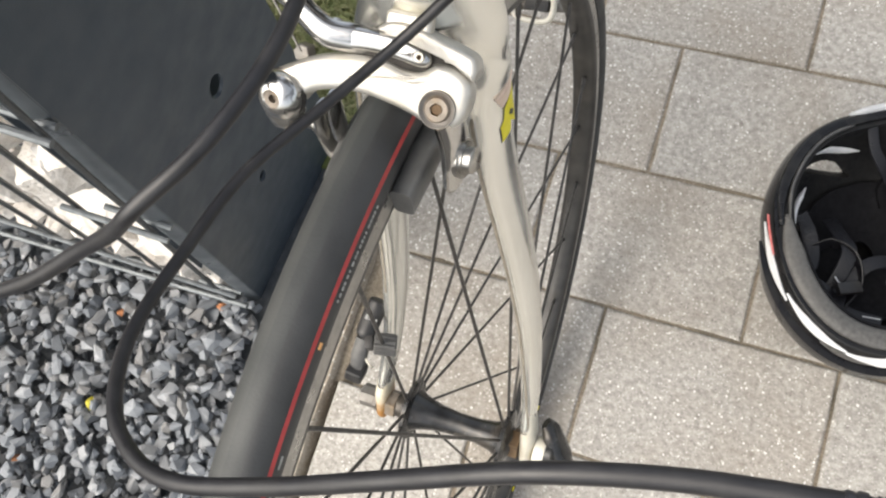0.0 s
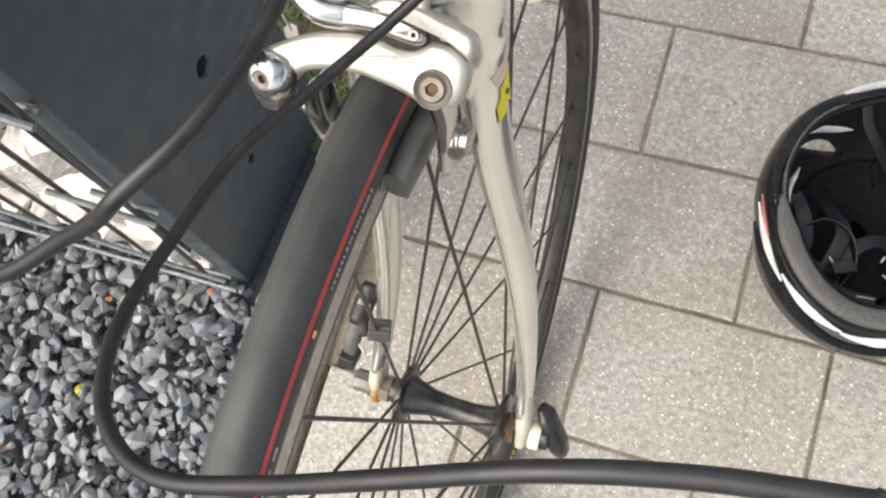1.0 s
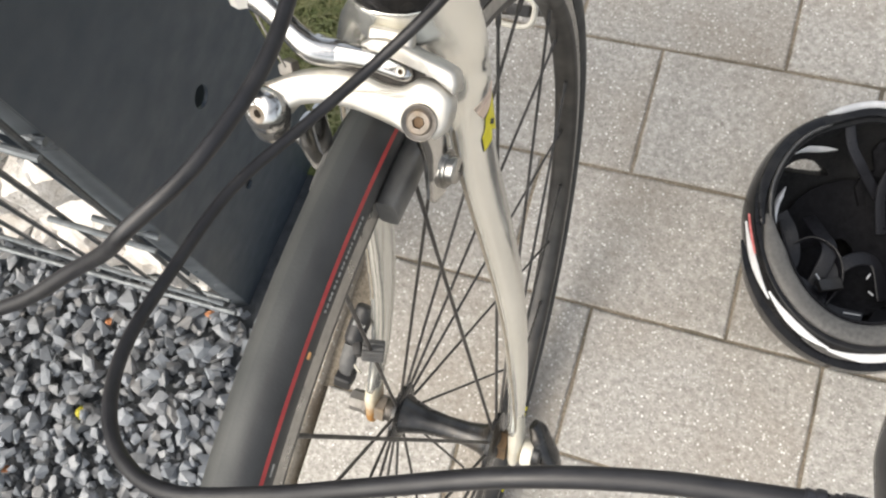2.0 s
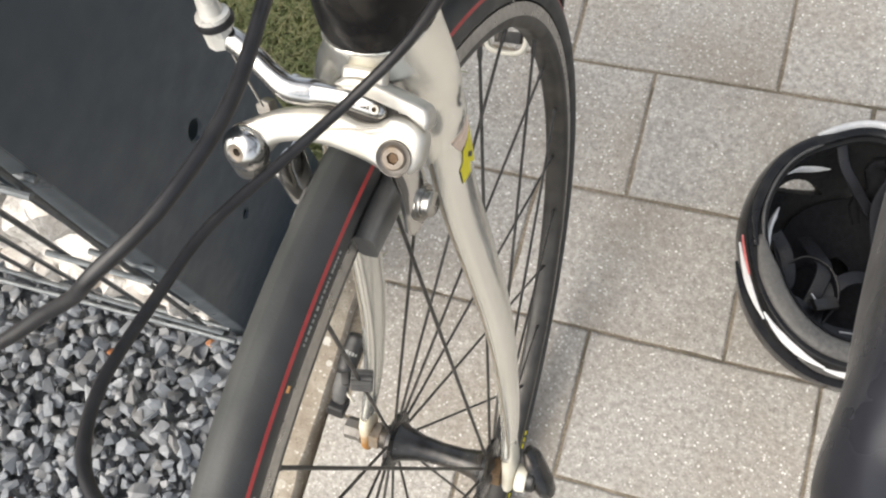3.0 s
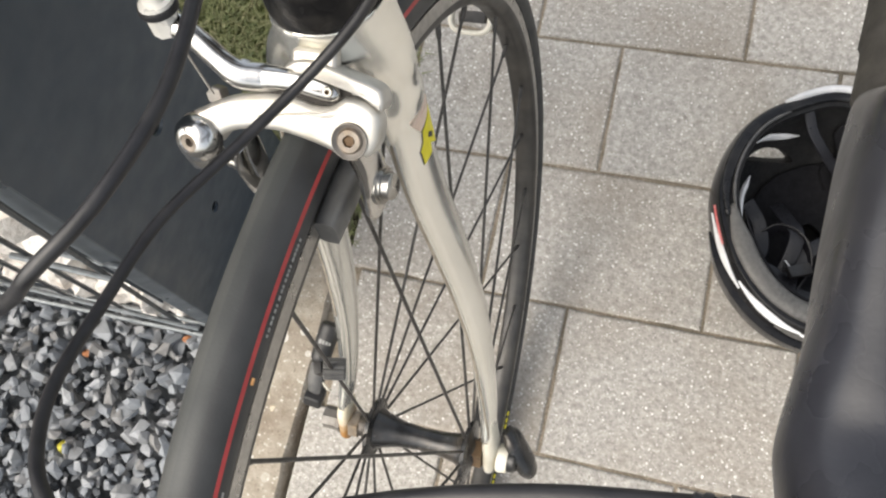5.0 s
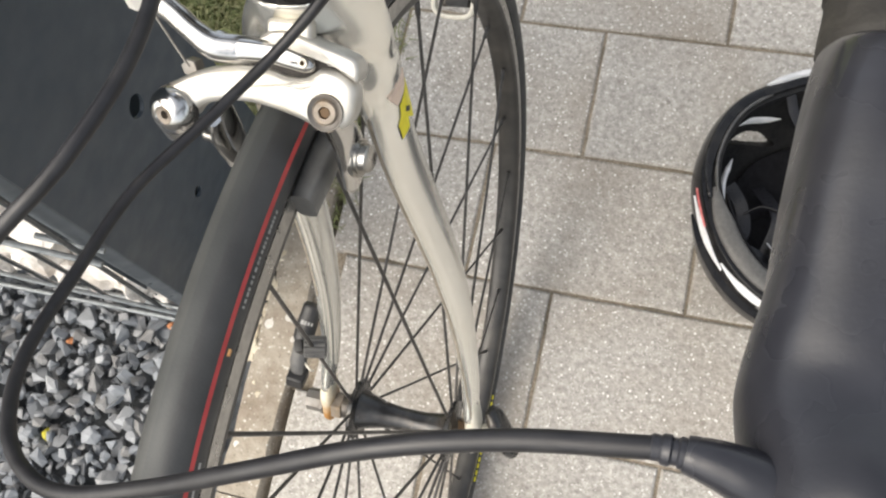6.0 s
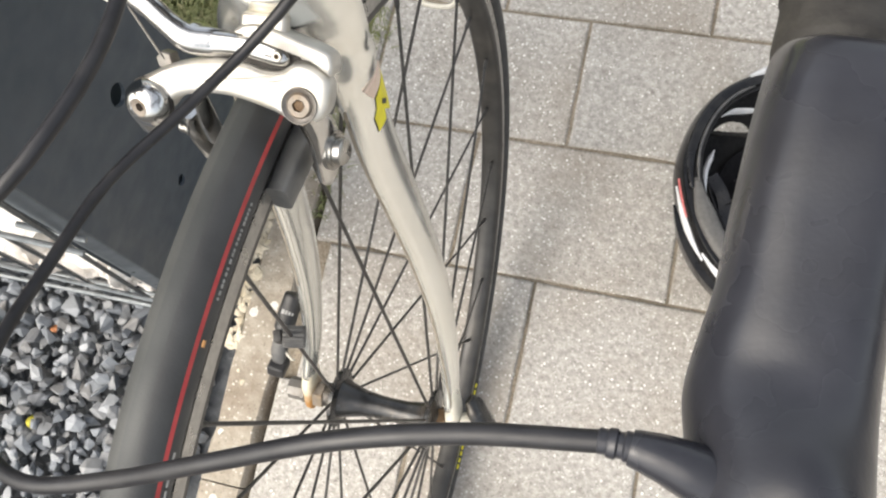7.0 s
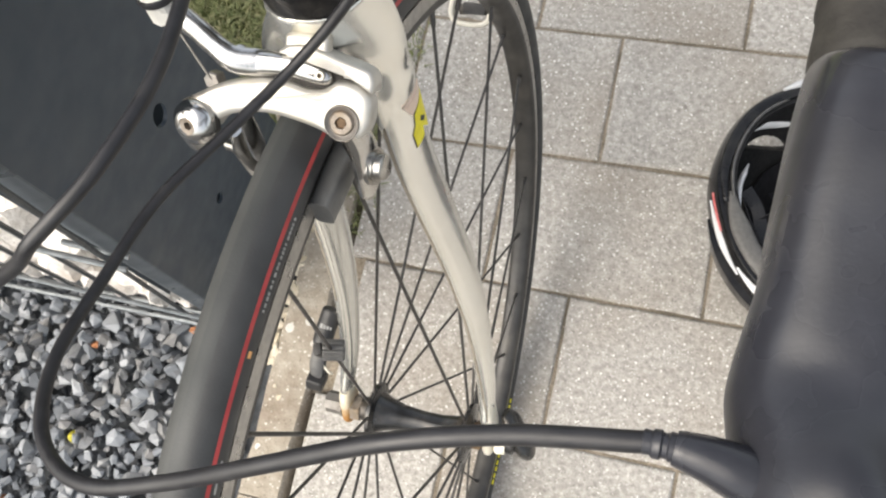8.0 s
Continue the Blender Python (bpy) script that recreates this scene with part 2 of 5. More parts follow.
DUSTY_PLASTIC = surface("dusty_black_plastic", (0.045, 0.045, 0.046), (0.085, 0.083, 0.080), 160, 0.45, 0, 0.0002, 600, (0.15, 0.14, 0.125), 60, 0.4)
SHELL = surface("gloss_black_shell", (0.006, 0.006, 0.007), (0.011, 0.011, 0.012), 60, 0.17, 0, 0.0002, 60, (0.035, 0.032, 0.028), 30, 0.3, coat=0.05, specular=0.28)
SHELL_WHITE = surface("white_shell_stripe", (0.60, 0.60, 0.60), (0.74, 0.74, 0.74), 80, 0.3)
PALE_SHELL = surface("pale_grey_shell", (0.42, 0.43, 0.44), (0.58, 0.58, 0.59), 60, 0.28, 0, 0, 0, (0.30, 0.30, 0.30), 20, 0.4)
SHELL_RED = surface("red_shell_stripe", (0.50, 0.12, 0.11), (0.60, 0.20, 0.18), 80, 0.3)
FOAM = surface("charcoal_foam", (0.062, 0.060, 0.058), (0.105, 0.102, 0.097), 260, 0.38, 0, 0.0004, 700, (0.16, 0.15, 0.135), 20, 0.4, specular=0.35)
LINER = surface("dark_foam_liner", (0.009, 0.009, 0.010), (0.018, 0.018, 0.018), 260, 0.55, 0, 0.0004, 700, (0.03, 0.028, 0.026), 30, 0.3, specular=0.2)
PADDING = surface("black_padding", (0.006, 0.006, 0.007), (0.012, 0.012, 0.014), 200, 0.8, 0, 0.0006, 500, specular=0.12)
STRAP = surface("black_webbing", (0.006, 0.006, 0.008), (0.013, 0.013, 0.016), 500, 0.36, 0, 0.0003, 1200, specular=0.4)
CREAM = surface("cream_plastic", (0.62, 0.58, 0.48), (0.78, 0.74, 0.64), 120, 0.45)
ORANGE = surface("orange_print", (0.55, 0.26, 0.08), (0.66, 0.34, 0.12), 200, 0.5)
PEACH = surface("faded_peach_print", (0.66, 0.50, 0.40), (0.78, 0.62, 0.50), 160, 0.5)
LEAF = surface("yellow_leaf", (0.55, 0.50, 0.05), (0.72, 0.66, 0.10), 200, 0.6)
BROWN_LEAF = surface("brown_leaf", (0.30, 0.12, 0.05), (0.45, 0.20, 0.09), 200, 0.7)
MOSS = surface("moss", (0.09, 0.115, 0.032), (0.16, 0.18, 0.06), 200, 0.95, 0, 0.002, 300)


# ---- tools for building ----
def mesh_of(bm, name, materials, smooth=True, auto=40):
    me = bpy.data.meshes.new(name)
    bmesh.ops.recalc_face_normals(bm, faces=bm.faces)
    bm.to_mesh(me)
    bm.free()
    for m in materials if isinstance(materials, (list, tuple)) else [materials]:
        me.materials.append(m)
    me.polygons.foreach_set("use_smooth", [smooth] * len(me.polygons))
    if smooth and auto:
        me.set_sharp_from_angle(angle=radians(auto))
    return me


def part(name, bm, material, parent=None, label="", loc=None, smooth=True, auto=40):
    ob = new(name, mesh_of(bm, name, material, smooth, auto))
    ob.parent = parent
    if loc:
        ob.location = loc
    return tagged(ob, label)


def thing(name, label, category, at=Matrix(), group="", kind=""):
    ob = new(name)
    ob.empty_display_size = 0.05
    ob.matrix_basis = at
    return tagged(ob, label, category, group, kind)


def glide(points, steps=8):
    """A smooth curve through the points."""
    p = [Vector(q) for q in points]
    p = [2 * p[0] - p[1], *p, 2 * p[-1] - p[-2]]
    out = []
    for i in range(1, len(p) - 2):
        for k in range(steps):
            s = k / steps
            out.append(0.5 * (2 * p[i] + (p[i + 1] - p[i - 1]) * s + (2 * p[i - 1] - 5 * p[i] + 4 * p[i + 1] - p[i + 2]) * s * s
                              + (3 * p[i] - p[i - 1] - 3 * p[i + 1] + p[i + 2]) * s ** 3))
    return out + [p[-2]]


def ramp_values(values, count):
    """The values, spread evenly over so many places."""
    return [float(v) for v in np.interp(np.linspace(0, len(values) - 1, count), range(len(values)), values)]


def sweep(bm, path, wide, thick=None, side=(1, 0, 0), sides=14, power=2.0, cap=True):
    """A tube along the path; its half-widths along `side` and across it may change. power over 2 squares the section."""
    n = len(path)
    wide = ramp_values(wide if isinstance(wide, (list, tuple)) else [wide, wide], n)
    thick = ramp_values(thick if isinstance(thick, (list, tuple)) else [thick, thick], n) if thick is not None else wide
    rings = []
    before = Vector(side)
    for i, p in enumerate(path):
        way = (path[min(i + 1, n - 1)] - path[max(i - 1, 0)]).normalized()
        a = before - way * before.dot(way)
        a.normalize()
        before = a
        b = way.cross(a)
        ring = []
        for k in range(sides):
            t = 2 * math.pi * k / sides
            c, s = math.cos(t), math.sin(t)
            u, v = math.copysign(abs(c) ** (2 / power), c), math.copysign(abs(s) ** (2 / power), s)
            ring.append(bm.verts.new(p + a * (wide[i] * u) + b * (thick[i] * v)))
        rings.append(ring)
    for r, q in zip(rings, rings[1:]):
        for k in range(sides):
            bm.faces.new((r[k], r[(k + 1) % sides], q[(k + 1) % sides], q[k]))
    if cap:
        bm.faces.new(rings[0][::-1])
        bm.faces.new(rings[-1])
    return bm


def tube(points, radius, steps=8, sides=12, **more):
    return sweep(bmesh.new(), glide(points, steps), radius, sides=sides, **more)


def lathe(bm, profile, origin=(0, 0, 0), axis=(1, 0, 0), sides=28, closed=False, slots=None):
    """Turns (along, radius) pairs round the axis."""
    axis, origin = Vector(axis).normalized(), Vector(origin)
    a = axis.orthogonal().normalized()
    b = axis.cross(a)
    rings = []
    for along, r in profile:
        if r <= 1e-6:
            rings.append([bm.verts.new(origin + axis * along)] * sides)
        else:
            rings.append([bm.verts.new(origin + axis * along + (a * math.cos(2 * math.pi * k / sides) + b * math.sin(2 * math.pi * k / sides)) * r) for k in range(sides)])
    pairs = list(zip(rings, rings[1:])) + ([(rings[-1], rings[0])] if closed else [])
    for n, (r, q) in enumerate(pairs):
        for k in range(sides):
            corners = []
            for v in (r[k], r[(k + 1) % sides], q[(k + 1) % sides], q[k]):
                if v not in corners:
                    corners.append(v)
            if len(corners) > 2:
                f = bm.faces.new(corners)
                if slots:
                    f.material_index = slots[n]
    return bm


def block(bm, size, m=Matrix(), bevel=0.0, segments=2):
    made = bmesh.ops.create_cube(bm, size=1.0, matrix=m @ Matrix.Diagonal((*size, 1)))
    if bevel:
        edges = list({e for v in made["verts"] for e in v.link_edges})
        bmesh.ops.bevel(bm, geom=edges, offset=bevel, segments=segments, affect="EDGES", profile=0.6)
    return bm


def rock_shape(rng, spread=(1.0, 0.8, 0.6), points=11):
    """An angular broken stone: the hull of a few random points. Returns places and faces."""
    bm = bmesh.new()
    for _ in range(points):
        v = Vector(rng.normal(size=3)).normalized()
        v *= 0.8 + 0.3 * rng.random()
        bm.verts.new((v.x * spread[0], v.y * spread[1], v.z * spread[2]))
    got = bmesh.ops.convex_hull(bm, input=bm.verts)
    bmesh.ops.delete(bm, geom=[g for g in got["geom_interior"] if isinstance(g, bmesh.types.BMVert)], context="VERTS")
    bmesh.ops.recalc_face_normals(bm, faces=bm.faces)
    bm.verts.index_update()
    shape = np.array([v.co[:] for v in bm.verts]), [tuple(v.index for v in f.verts) for f in bm.faces]
    bm.free()
    return shape


def scatter_mesh(name, shapes, placements, material, smooth=False):
    """One mesh of many loose pieces: (shape number, place, turn as Euler angles, size)."""
    verts, faces, count = [], [], 0
    for which, place, turn, size in placements:
        v, f = shapes[which]
        m = np.array(Euler(turn).to_matrix())
        verts.append(v * size @ m.T + np.array(place))
        faces += [tuple(i + count for i in face) for face in f]
        count += len(v)
    me = bpy.data.meshes.new(name)
    me.from_pydata(np.concatenate(verts).tolist(), [], faces)
    me.materials.append(material)
    me.polygons.foreach_set("use_smooth", [smooth] * len(me.polygons))
    return me


# ---- ground and setting ----
def ground_sheet():
    bm = bmesh.new()
    bmesh.ops.create_grid(bm, x_segments=40, y_segments=40, size=400, matrix=Matrix.Translation((0, 0, -0.075)))
    ob = new("ground", mesh_of(bm, "ground", SOIL))
    return tagged(ob, "dark bare soil under the paving and the gravel", "ground", kind="structure")


PAVER_LONG, PAVER_WIDE, PAVED_FROM = 0.2435, 0.1615, -0.2625


def pavement():
    bm = bmesh.new()
    block(bm, (3.2, 2.70, 0.05), Matrix.Translation((-0.2445 + 1.6, 0.242, -0.0283)))
    bed = new("pavement", mesh_of(bm, "pavement", JOINT, smooth=False))
    return tagged(bed, "light grey speckled concrete pavers in running bond with sandy joints", "pavement", kind="structure")


def ground_bed(name, x0, x1, y0, y1, top, material, label, category, wave=0.006):
    bm = bmesh.new()
    bmesh.ops.create_grid(bm, x_segments=40, y_segments=40, size=0.5)
    for v in bm.verts:
        v.co = Vector((x0 + (v.co.x + 0.5) * (x1 - x0), y0 + (v.co.y + 0.5) * (y1 - y0), top))
        v.co.z += wave * (noise.noise(v.co * 9) + 0.4 * noise.noise(v.co * 31))
    ob = new(name, mesh_of(bm, name, material))
    return tagged(ob, label, category, kind="structure")


def kerb():
    """A narrow concrete edging with worn arrises, in lengths."""
    bm = bmesh.new()
    for y0, y1 in ((-1.3, -0.2912), (-0.2896, 0.70), (0.7016, 1.7)):
        n = max(int((y1 - y0) / 0.02), 2)
        rings = []
        for k in range(n + 1):
            y = y0 + (y1 - y0) * k / n
            chip = 0.0025 * noise.noise((0.3, y * 21, 0)) + 0.002 * noise.noise((1.7, y * 60, 0))
            low = -0.001 + 0.0015 * noise.noise((4.0, y * 12, 0))
            section = ((-0.3225 + chip, -0.07), (-0.3215 + chip, low - 0.004), (-0.3185 + chip, low), (-0.3010, low + 0.001), (-0.2745 - chip, low), (-0.2712 - chip, low - 0.004), (-0.2708, -0.07))
            rings.append([bm.verts.new((x, y, z)) for x, z in section])
        for r, q in zip(rings, rings[1:]):
            for k in range(len(r) - 1):
                bm.faces.new((r[k], r[k + 1], q[k + 1], q[k]))
        bm.faces.new(rings[0])
        bm.faces.new(rings[-1][::-1])
    ob = new("kerb", mesh_of(bm, "kerb", KERB))
    return tagged(ob, "narrow weathered tan concrete edging between gravel and pavers", "kerb", kind="structure")


def mortar_crumbs(rng):
    """Broken pale haunching that shows along the gravel side of the edging."""
    shapes = [rock_shape(rng, (1.0, 1.5, 0.5)) for _ in range(10)]
    rows = []
    for k in range(200):
        y = -0.137 + 0.277 * rng.random()
        edge = 0.5 + 0.5 * noise.noise((y * 26, 0.4, 0))
        x = -0.3195 - 0.016 * rng.random() * (0.35 + edge)
        rows.append((int(rng.integers(10)), (x, y, -0.006 + 0.004 * edge + rng.normal() * 0.0015), (rng.normal() * 0.25, rng.normal() * 0.25, rng.normal() * 0.6), 0.0030 + 0.0060 * rng.random() ** 2))
    # splashes that dried on top of the edging
    for x, y, turn, size in ((-0.3030, -0.1768, 0.4, 0.0052), (-0.3113, -0.1660, 1.2, 0.0034), (-0.2996, -0.1929, 2.0, 0.0022)):
        rows.append((3, (x, y, -0.0012), (0, 0, turn), size))
    ob = new("mortar_haunch", scatter_mesh("mortar_haunch", shapes, rows, MORTAR))
    return tagged(ob, "crumbling cream mortar along the concrete edging", "mortar", kind="stuff")


def gravel(rng):
    """Loose slate chips, most of them lying flat, of uneven size, with fines between."""
    shapes = [rock_shape(rng, (1.0, 0.55 + 0.4 * rng.random(), 0.28 + 0.34 * rng.random()), int(rng.integers(11, 18))) for _ in range(60)]
    rows = []
    for layer, (step, z) in enumerate(((0.0120, -0.014), (0.0160, 0.000), (0.0180, 0.012))):
        for x in np.arange(-1.25, -0.338, step):
            for y in np.arange(-0.95, 0.10, step):
                if x < -0.42 and y > -0.09:
                    continue
                px, py = x + rng.normal() * 0.005, y + rng.normal() * 0.005
                edge = min(1.0, max(-0.336 - px, 0.0) / 0.05)
                if px > (-0.326 if py < -0.140 else -0.338) or (px > -0.45 and py > -0.104):
                    continue
                size = 0.0062 + 0.0095 * rng.random() ** 1.3 if layer else 0.0050 + 0.0040 * rng.random()
                tilt = 0.9 if layer == 0 else 0.55
                turn = (rng.normal() * tilt, rng.normal() * tilt, rng.random() * 6.3)
                rows.append((int(rng.integers(60)), (px, py, -0.012 + (z + 0.012) * edge + rng.normal() * 0.003), turn, size))
    ob = new("gravel", scatter_mesh("gravel", shapes, rows, GRAVEL))
    return tagged(ob, "dark slate grey crushed gravel with angular chips", "gravel", kind="stuff")


def turf(rng):
    """Short lawn: fine bent blades that lean every way."""
    verts, faces = [], []
    def blade(x, y, tall, wide):
        lean, way = 0.5 + 0.7 * rng.random(), rng.random() * 6.283
        dx, dy = math.cos(way), math.sin(way)
        k = len(verts)
        sx, sy = -dy * wide, dx * wide
        verts.extend(((x - sx, y - sy, -0.014), (x + sx, y + sy, -0.014),
                      (x + dx * tall * lean * 0.4 - sx * 0.8, y + dy * tall * lean * 0.4 - sy * 0.8, -0.014 + tall * 0.6),
                      (x + dx * tall * lean * 0.4 + sx * 0.8, y + dy * tall * lean * 0.4 + sy * 0.8, -0.014 + tall * 0.6),
                      (x + dx * tall * lean, y + dy * tall * lean, -0.014 + tall * (1 - 0.25 * lean))))
        faces.extend(((k, k + 1, k + 3, k + 2), (k + 2, k + 3, k + 4)))
    for _ in range(34000):
        x, y = -0.275 - 0.5 * rng.random(), 0.080 + 0.585 * rng.random()
        if -0.40 < x < -0.27 and y < 0.125 + 0.03 * noise.noise((x * 20, 0, 0)):
            continue
        blade(x, y, 0.012 + 0.014 * rng.random(), 0.0007 + 0.0006 * rng.random())
    for _ in range(5000):
        blade(-0.775 - 0.6 * rng.random(), 0.115 + 0.6 * rng.random(), 0.015 + 0.014 * rng.random(), 0.0014)
    for x, y, sx, sy, count in ((-0.252, 0.278, 0.007, 0.022, 260), (-0.262, 0.083, 0.005, 0.008, 90)):
        for _ in range(count):
            blade(x + rng.normal() * sx, y + rng.normal() * sy, 0.012 + 0.016 * rng.random(), 0.0009)
    for _ in range(900):
        # tufts that grow over the edging
        y = 0.03 + 0.40 * rng.random()
        if noise.noise((y * 23, 3.1, 0)) > -0.1:
            blade(-0.272 + rng.normal() * 0.009, y, 0.010 + 0.016 * rng.random(), 0.0008)
    for _ in range(420):
        blade(-0.279 + rng.normal() * 0.006, 0.05 + 0.36 * rng.random() ** 0.8, 0.008 + 0.012 * rng.random(), 0.0008)
    me = bpy.data.meshes.new("lawn")
    me.from_pydata(verts, [], faces)
    me.materials.append(TURF)
    return tagged(new("lawn", me), "short dense green lawn with some dry blades", "grass", kind="stuff")


def joint_grit(rng):
    """Crumbs of soil, moss and sand that stand in the joints and lie along the paver edges."""
    shapes = [rock_shape(rng, (1.0, 0.8, 0.6), 9) for _ in range(8)]
    rows = []
    for row in range(-2, 5):
        y0 = row * PAVER_WIDE
        for x in np.arange(PAVED_FROM, 0.62, 0.0017):
            heap = noise.noise((x * 14, row * 3.7, 0))
            if rng.random() < 0.30 + 0.75 * heap:
                rows.append((int(rng.integers(8)), (x, y0 + rng.normal() * (0.0012 + 0.0020 * max(heap, 0)), -0.0014 + 0.0006 * rng.normal()), tuple(rng.random(3) * 6.3), 0.0006 + 0.0011 * rng.random() ** 2))
        shift = (0.0, 0.1443)[row % 2 == 0]
        for k in range(-2, 4):
            for y in np.arange(0.0, PAVER_WIDE, 0.0017):
                heap = noise.noise((k * 5.1 + row, y * 17, 2.0))
                x = shift + k * PAVER_LONG
                if PAVED_FROM < x < 0.62 and rng.random() < 0.30 + 0.75 * heap:
                    rows.append((int(rng.integers(8)), (x + rng.normal() * (0.0013 + 0.0016 * max(heap, 0)), y0 + y, -0.0016 + 0.0006 * rng.normal()), tuple(rng.random(3) * 6.3), 0.0006 + 0.0011 * rng.random() ** 2))
    ob = new("joint_grit", scatter_mesh("joint_grit", shapes, rows, GRIT))
    return tagged(ob, "brown soil crumbs and moss bits in the paver joints", "soil", kind="stuff")


ground_sheet()
PAVING = pavement()
ground_bed("gravel_bed", -1.6, -0.326, -1.3, 1.7, -0.020, SLATE_DUST, "dark slate dust below the gravel", "ground")
ground_bed("lawn_soil", -1.6, -0.3265, 0.076, 1.7, -0.012, MOSS, "mossy earth under the short lawn", "ground", 0.004)
ground_bed("joint_soil", -0.2725, -0.2440, -0.1640, 0.0020, -0.011, JOINT, "crumbly brown soil in the gap beside the edging", "ground", 0.004)
kerb()
joint_grit(np.random.default_rng(13))
mortar_crumbs(np.random.default_rng(3))
gravel(np.random.default_rng(5))
turf(np.random.default_rng(7))


# ---- gabion with its steel end post ----
GABION = Matrix.Translation((-0.39, 0, 0)) @ Matrix.Rotation(radians(12.5), 4, "Y")
GABION_FRONT, GABION_BACK, GABION_TALL = -0.11, 0.071, 0.95
POST_TURN = Matrix.Translation((0, -0.1044, 0)) @ Matrix.Rotation(0.0125, 4, "X") @ Matrix.Rotation(radians(-5), 4, "Z") @ Matrix.Translation((0, 0.11, 0))


def gabion_post():
    """A folded steel plate with a bevelled front edge and cut-out fixing holes."""
    post = thing("gabion_end_post", "anthracite powder-coated steel end plate with oval holes, leaning slightly", "steel post", GABION @ POST_TURN)
    bm = bmesh.new()
    holes = ((-0.004, 0.411, 0.0085, 0.0150), (-0.0095, 0.200, 0.0055, 0.0100), (-0.004, 0.70, 0.0085, 0.0150))
    # the plate is cut into cells, some of which hold a hole
    ys = [GABION_FRONT + 0.0062, -0.036, 0.028, GABION_BACK]
    zs = [-0.06, 0.09, 0.155, 0.245, 0.365, 0.455, 0.655, 0.745, GABION_TALL]
    for y0, y1 in zip(ys, ys[1:]):
        for z0, z1 in zip(zs, zs[1:]):
            inside = [h for h in holes if y0 < h[0] < y1 and z0 < h[1] < z1]
            corners = [(y0, z0), (y1, z0), (y1, z1), (y0, z1)]
            if not inside:
                bm.faces.new([bm.verts.new((0, y, z)) for y, z in corners])
                continue
            cy, cz, ry, rz = inside[0]
            n = 24
            outer, inner = [], []
            for k in range(n):
                t = 2 * math.pi * (k + 0.5) / n
                c, s = math.cos(t), math.sin(t)
                f = min((y1 - cy) / c if c > 0 else (y0 - cy) / c, (z1 - cz) / s if s > 0 else (z0 - cz) / s)
                outer.append(bm.verts.new((0, cy + c * f, cz + s * f)))
                inner.append(bm.verts.new((0, cy + ry * math.copysign(abs(c) ** 1.2, c), cz + rz * math.copysign(abs(s) ** 0.9, s))))
            for k in range(n):
                bm.faces.new((outer[k], outer[(k + 1) % n], inner[(k + 1) % n], inner[k]))
            for k in range(n):
                a, b = outer[k], outer[(k + 1) % n]
                for y, z in corners:
                    if (abs(a.co.y - y) < 1e-6 and abs(b.co.z - z) < 1e-6) or (abs(a.co.z - z) < 1e-6 and abs(b.co.y - y) < 1e-6):
                        if (a.co - b.co).length > 1e-6 and abs(a.co.y - b.co.y) > 1e-6 and abs(a.co.z - b.co.z) > 1e-6:
                            bm.faces.new((a, bm.verts.new((0, y, z)), b))
    bmesh.ops.remove_doubles(bm, verts=bm.verts, dist=1e-5)
    # the plate widens towards its foot
    for v in bm.verts:
        if v.co.y > 0.05:
            v.co.y += max(0.45 - v.co.z, 0) * 0.11
    geo = bmesh.ops.extrude_face_region(bm, geom=bm.faces[:])
    bmesh.ops.translate(bm, verts=[g for g in geo["geom"] if isinstance(g, bmesh.types.BMVert)], vec=(-0.003, 0, 0))
    part("plate", bm, STEEL, post, smooth=False)
    bm = bmesh.new()
    path = [Vector((0.0, 0, z)) for z in np.linspace(-0.06, GABION_TALL, 30)]
    section = ((0.0004, GABION_FRONT + 0.0070), (-0.0010, GABION_FRONT + 0.0056), (-0.0030, GABION_FRONT + 0.0042), (-0.0100, GABION_FRONT + 0.0002), (-0.0125, GABION_FRONT - 0.0008), (-0.0160, GABION_FRONT - 0.0008), (-0.0160, GABION_FRONT + 0.0015), (-0.0125, GABION_FRONT + 0.0015), (-0.0050, GABION_FRONT + 0.0050), (-0.003, GABION_FRONT + 0.0070))
    rings = [[bm.verts.new((x, y, p.z)) for x, y in section] for p in path]
    for r, q in zip(rings, rings[1:]):
        for k in range(len(section)):
            bm.faces.new((r[k], r[(k + 1) % len(section)], q[(k + 1) % len(section)], q[k]))
    bm.faces.new(rings[-1])
    part("folded_edge", bm, EDGE, post, "rolled steel edge, painted lighter as if catching light", auto=30)
    bm = bmesh.new()
    block(bm, (0.05, 0.003, 0.49), Matrix.Translation((-0.0285, GABION_BACK - 0.0015, 0.705)), 0.001)
    part("back_flange", bm, STEEL, post)
    bm = block(bmesh.new(), (0.003, 0.172, 1.01), Matrix.Translation((-0.052, -0.0205, 0.445)), 0.001)
    part("rear_plate", bm, STEEL, post)
    return post


def gabion_cage():
    cage = thing("gabion_basket", "leaning wire basket of anthracite rods filled with stones", "gabion", GABION)
    def rod(name, a, b, r=0.0024, material=SHADED_WIRE):
        part(name, sweep(bmesh.new(), [Vector(a), Vector(b)], r, side=(0, 1, 0.3), sides=8), material, cage)
    for k in range(13):
        x = -0.018 - 0.060 * k
        rod("upright_rod", (x - 0.010, GABION_FRONT - 0.0045, -0.02), (x + 0.030, GABION_FRONT - 0.0045, GABION_TALL), 0.0023)
    # cross rods: some end short of the corner, and two have a twin behind the uprights
    for z, end, deep in ((0.112, -0.75, 0.008), (0.367, -0.083, 0.008), (0.371, -0.050, -0.0016), (0.586, -0.75, 0.008), (0.588, -0.75, -0.0010), (0.79, -0.75, 0.008)):
        rod("cross_rod", (0.004, GABION_FRONT - deep, z), (end, GABION_FRONT - deep, z), 0.0026, LIT_ROD)
    return cage


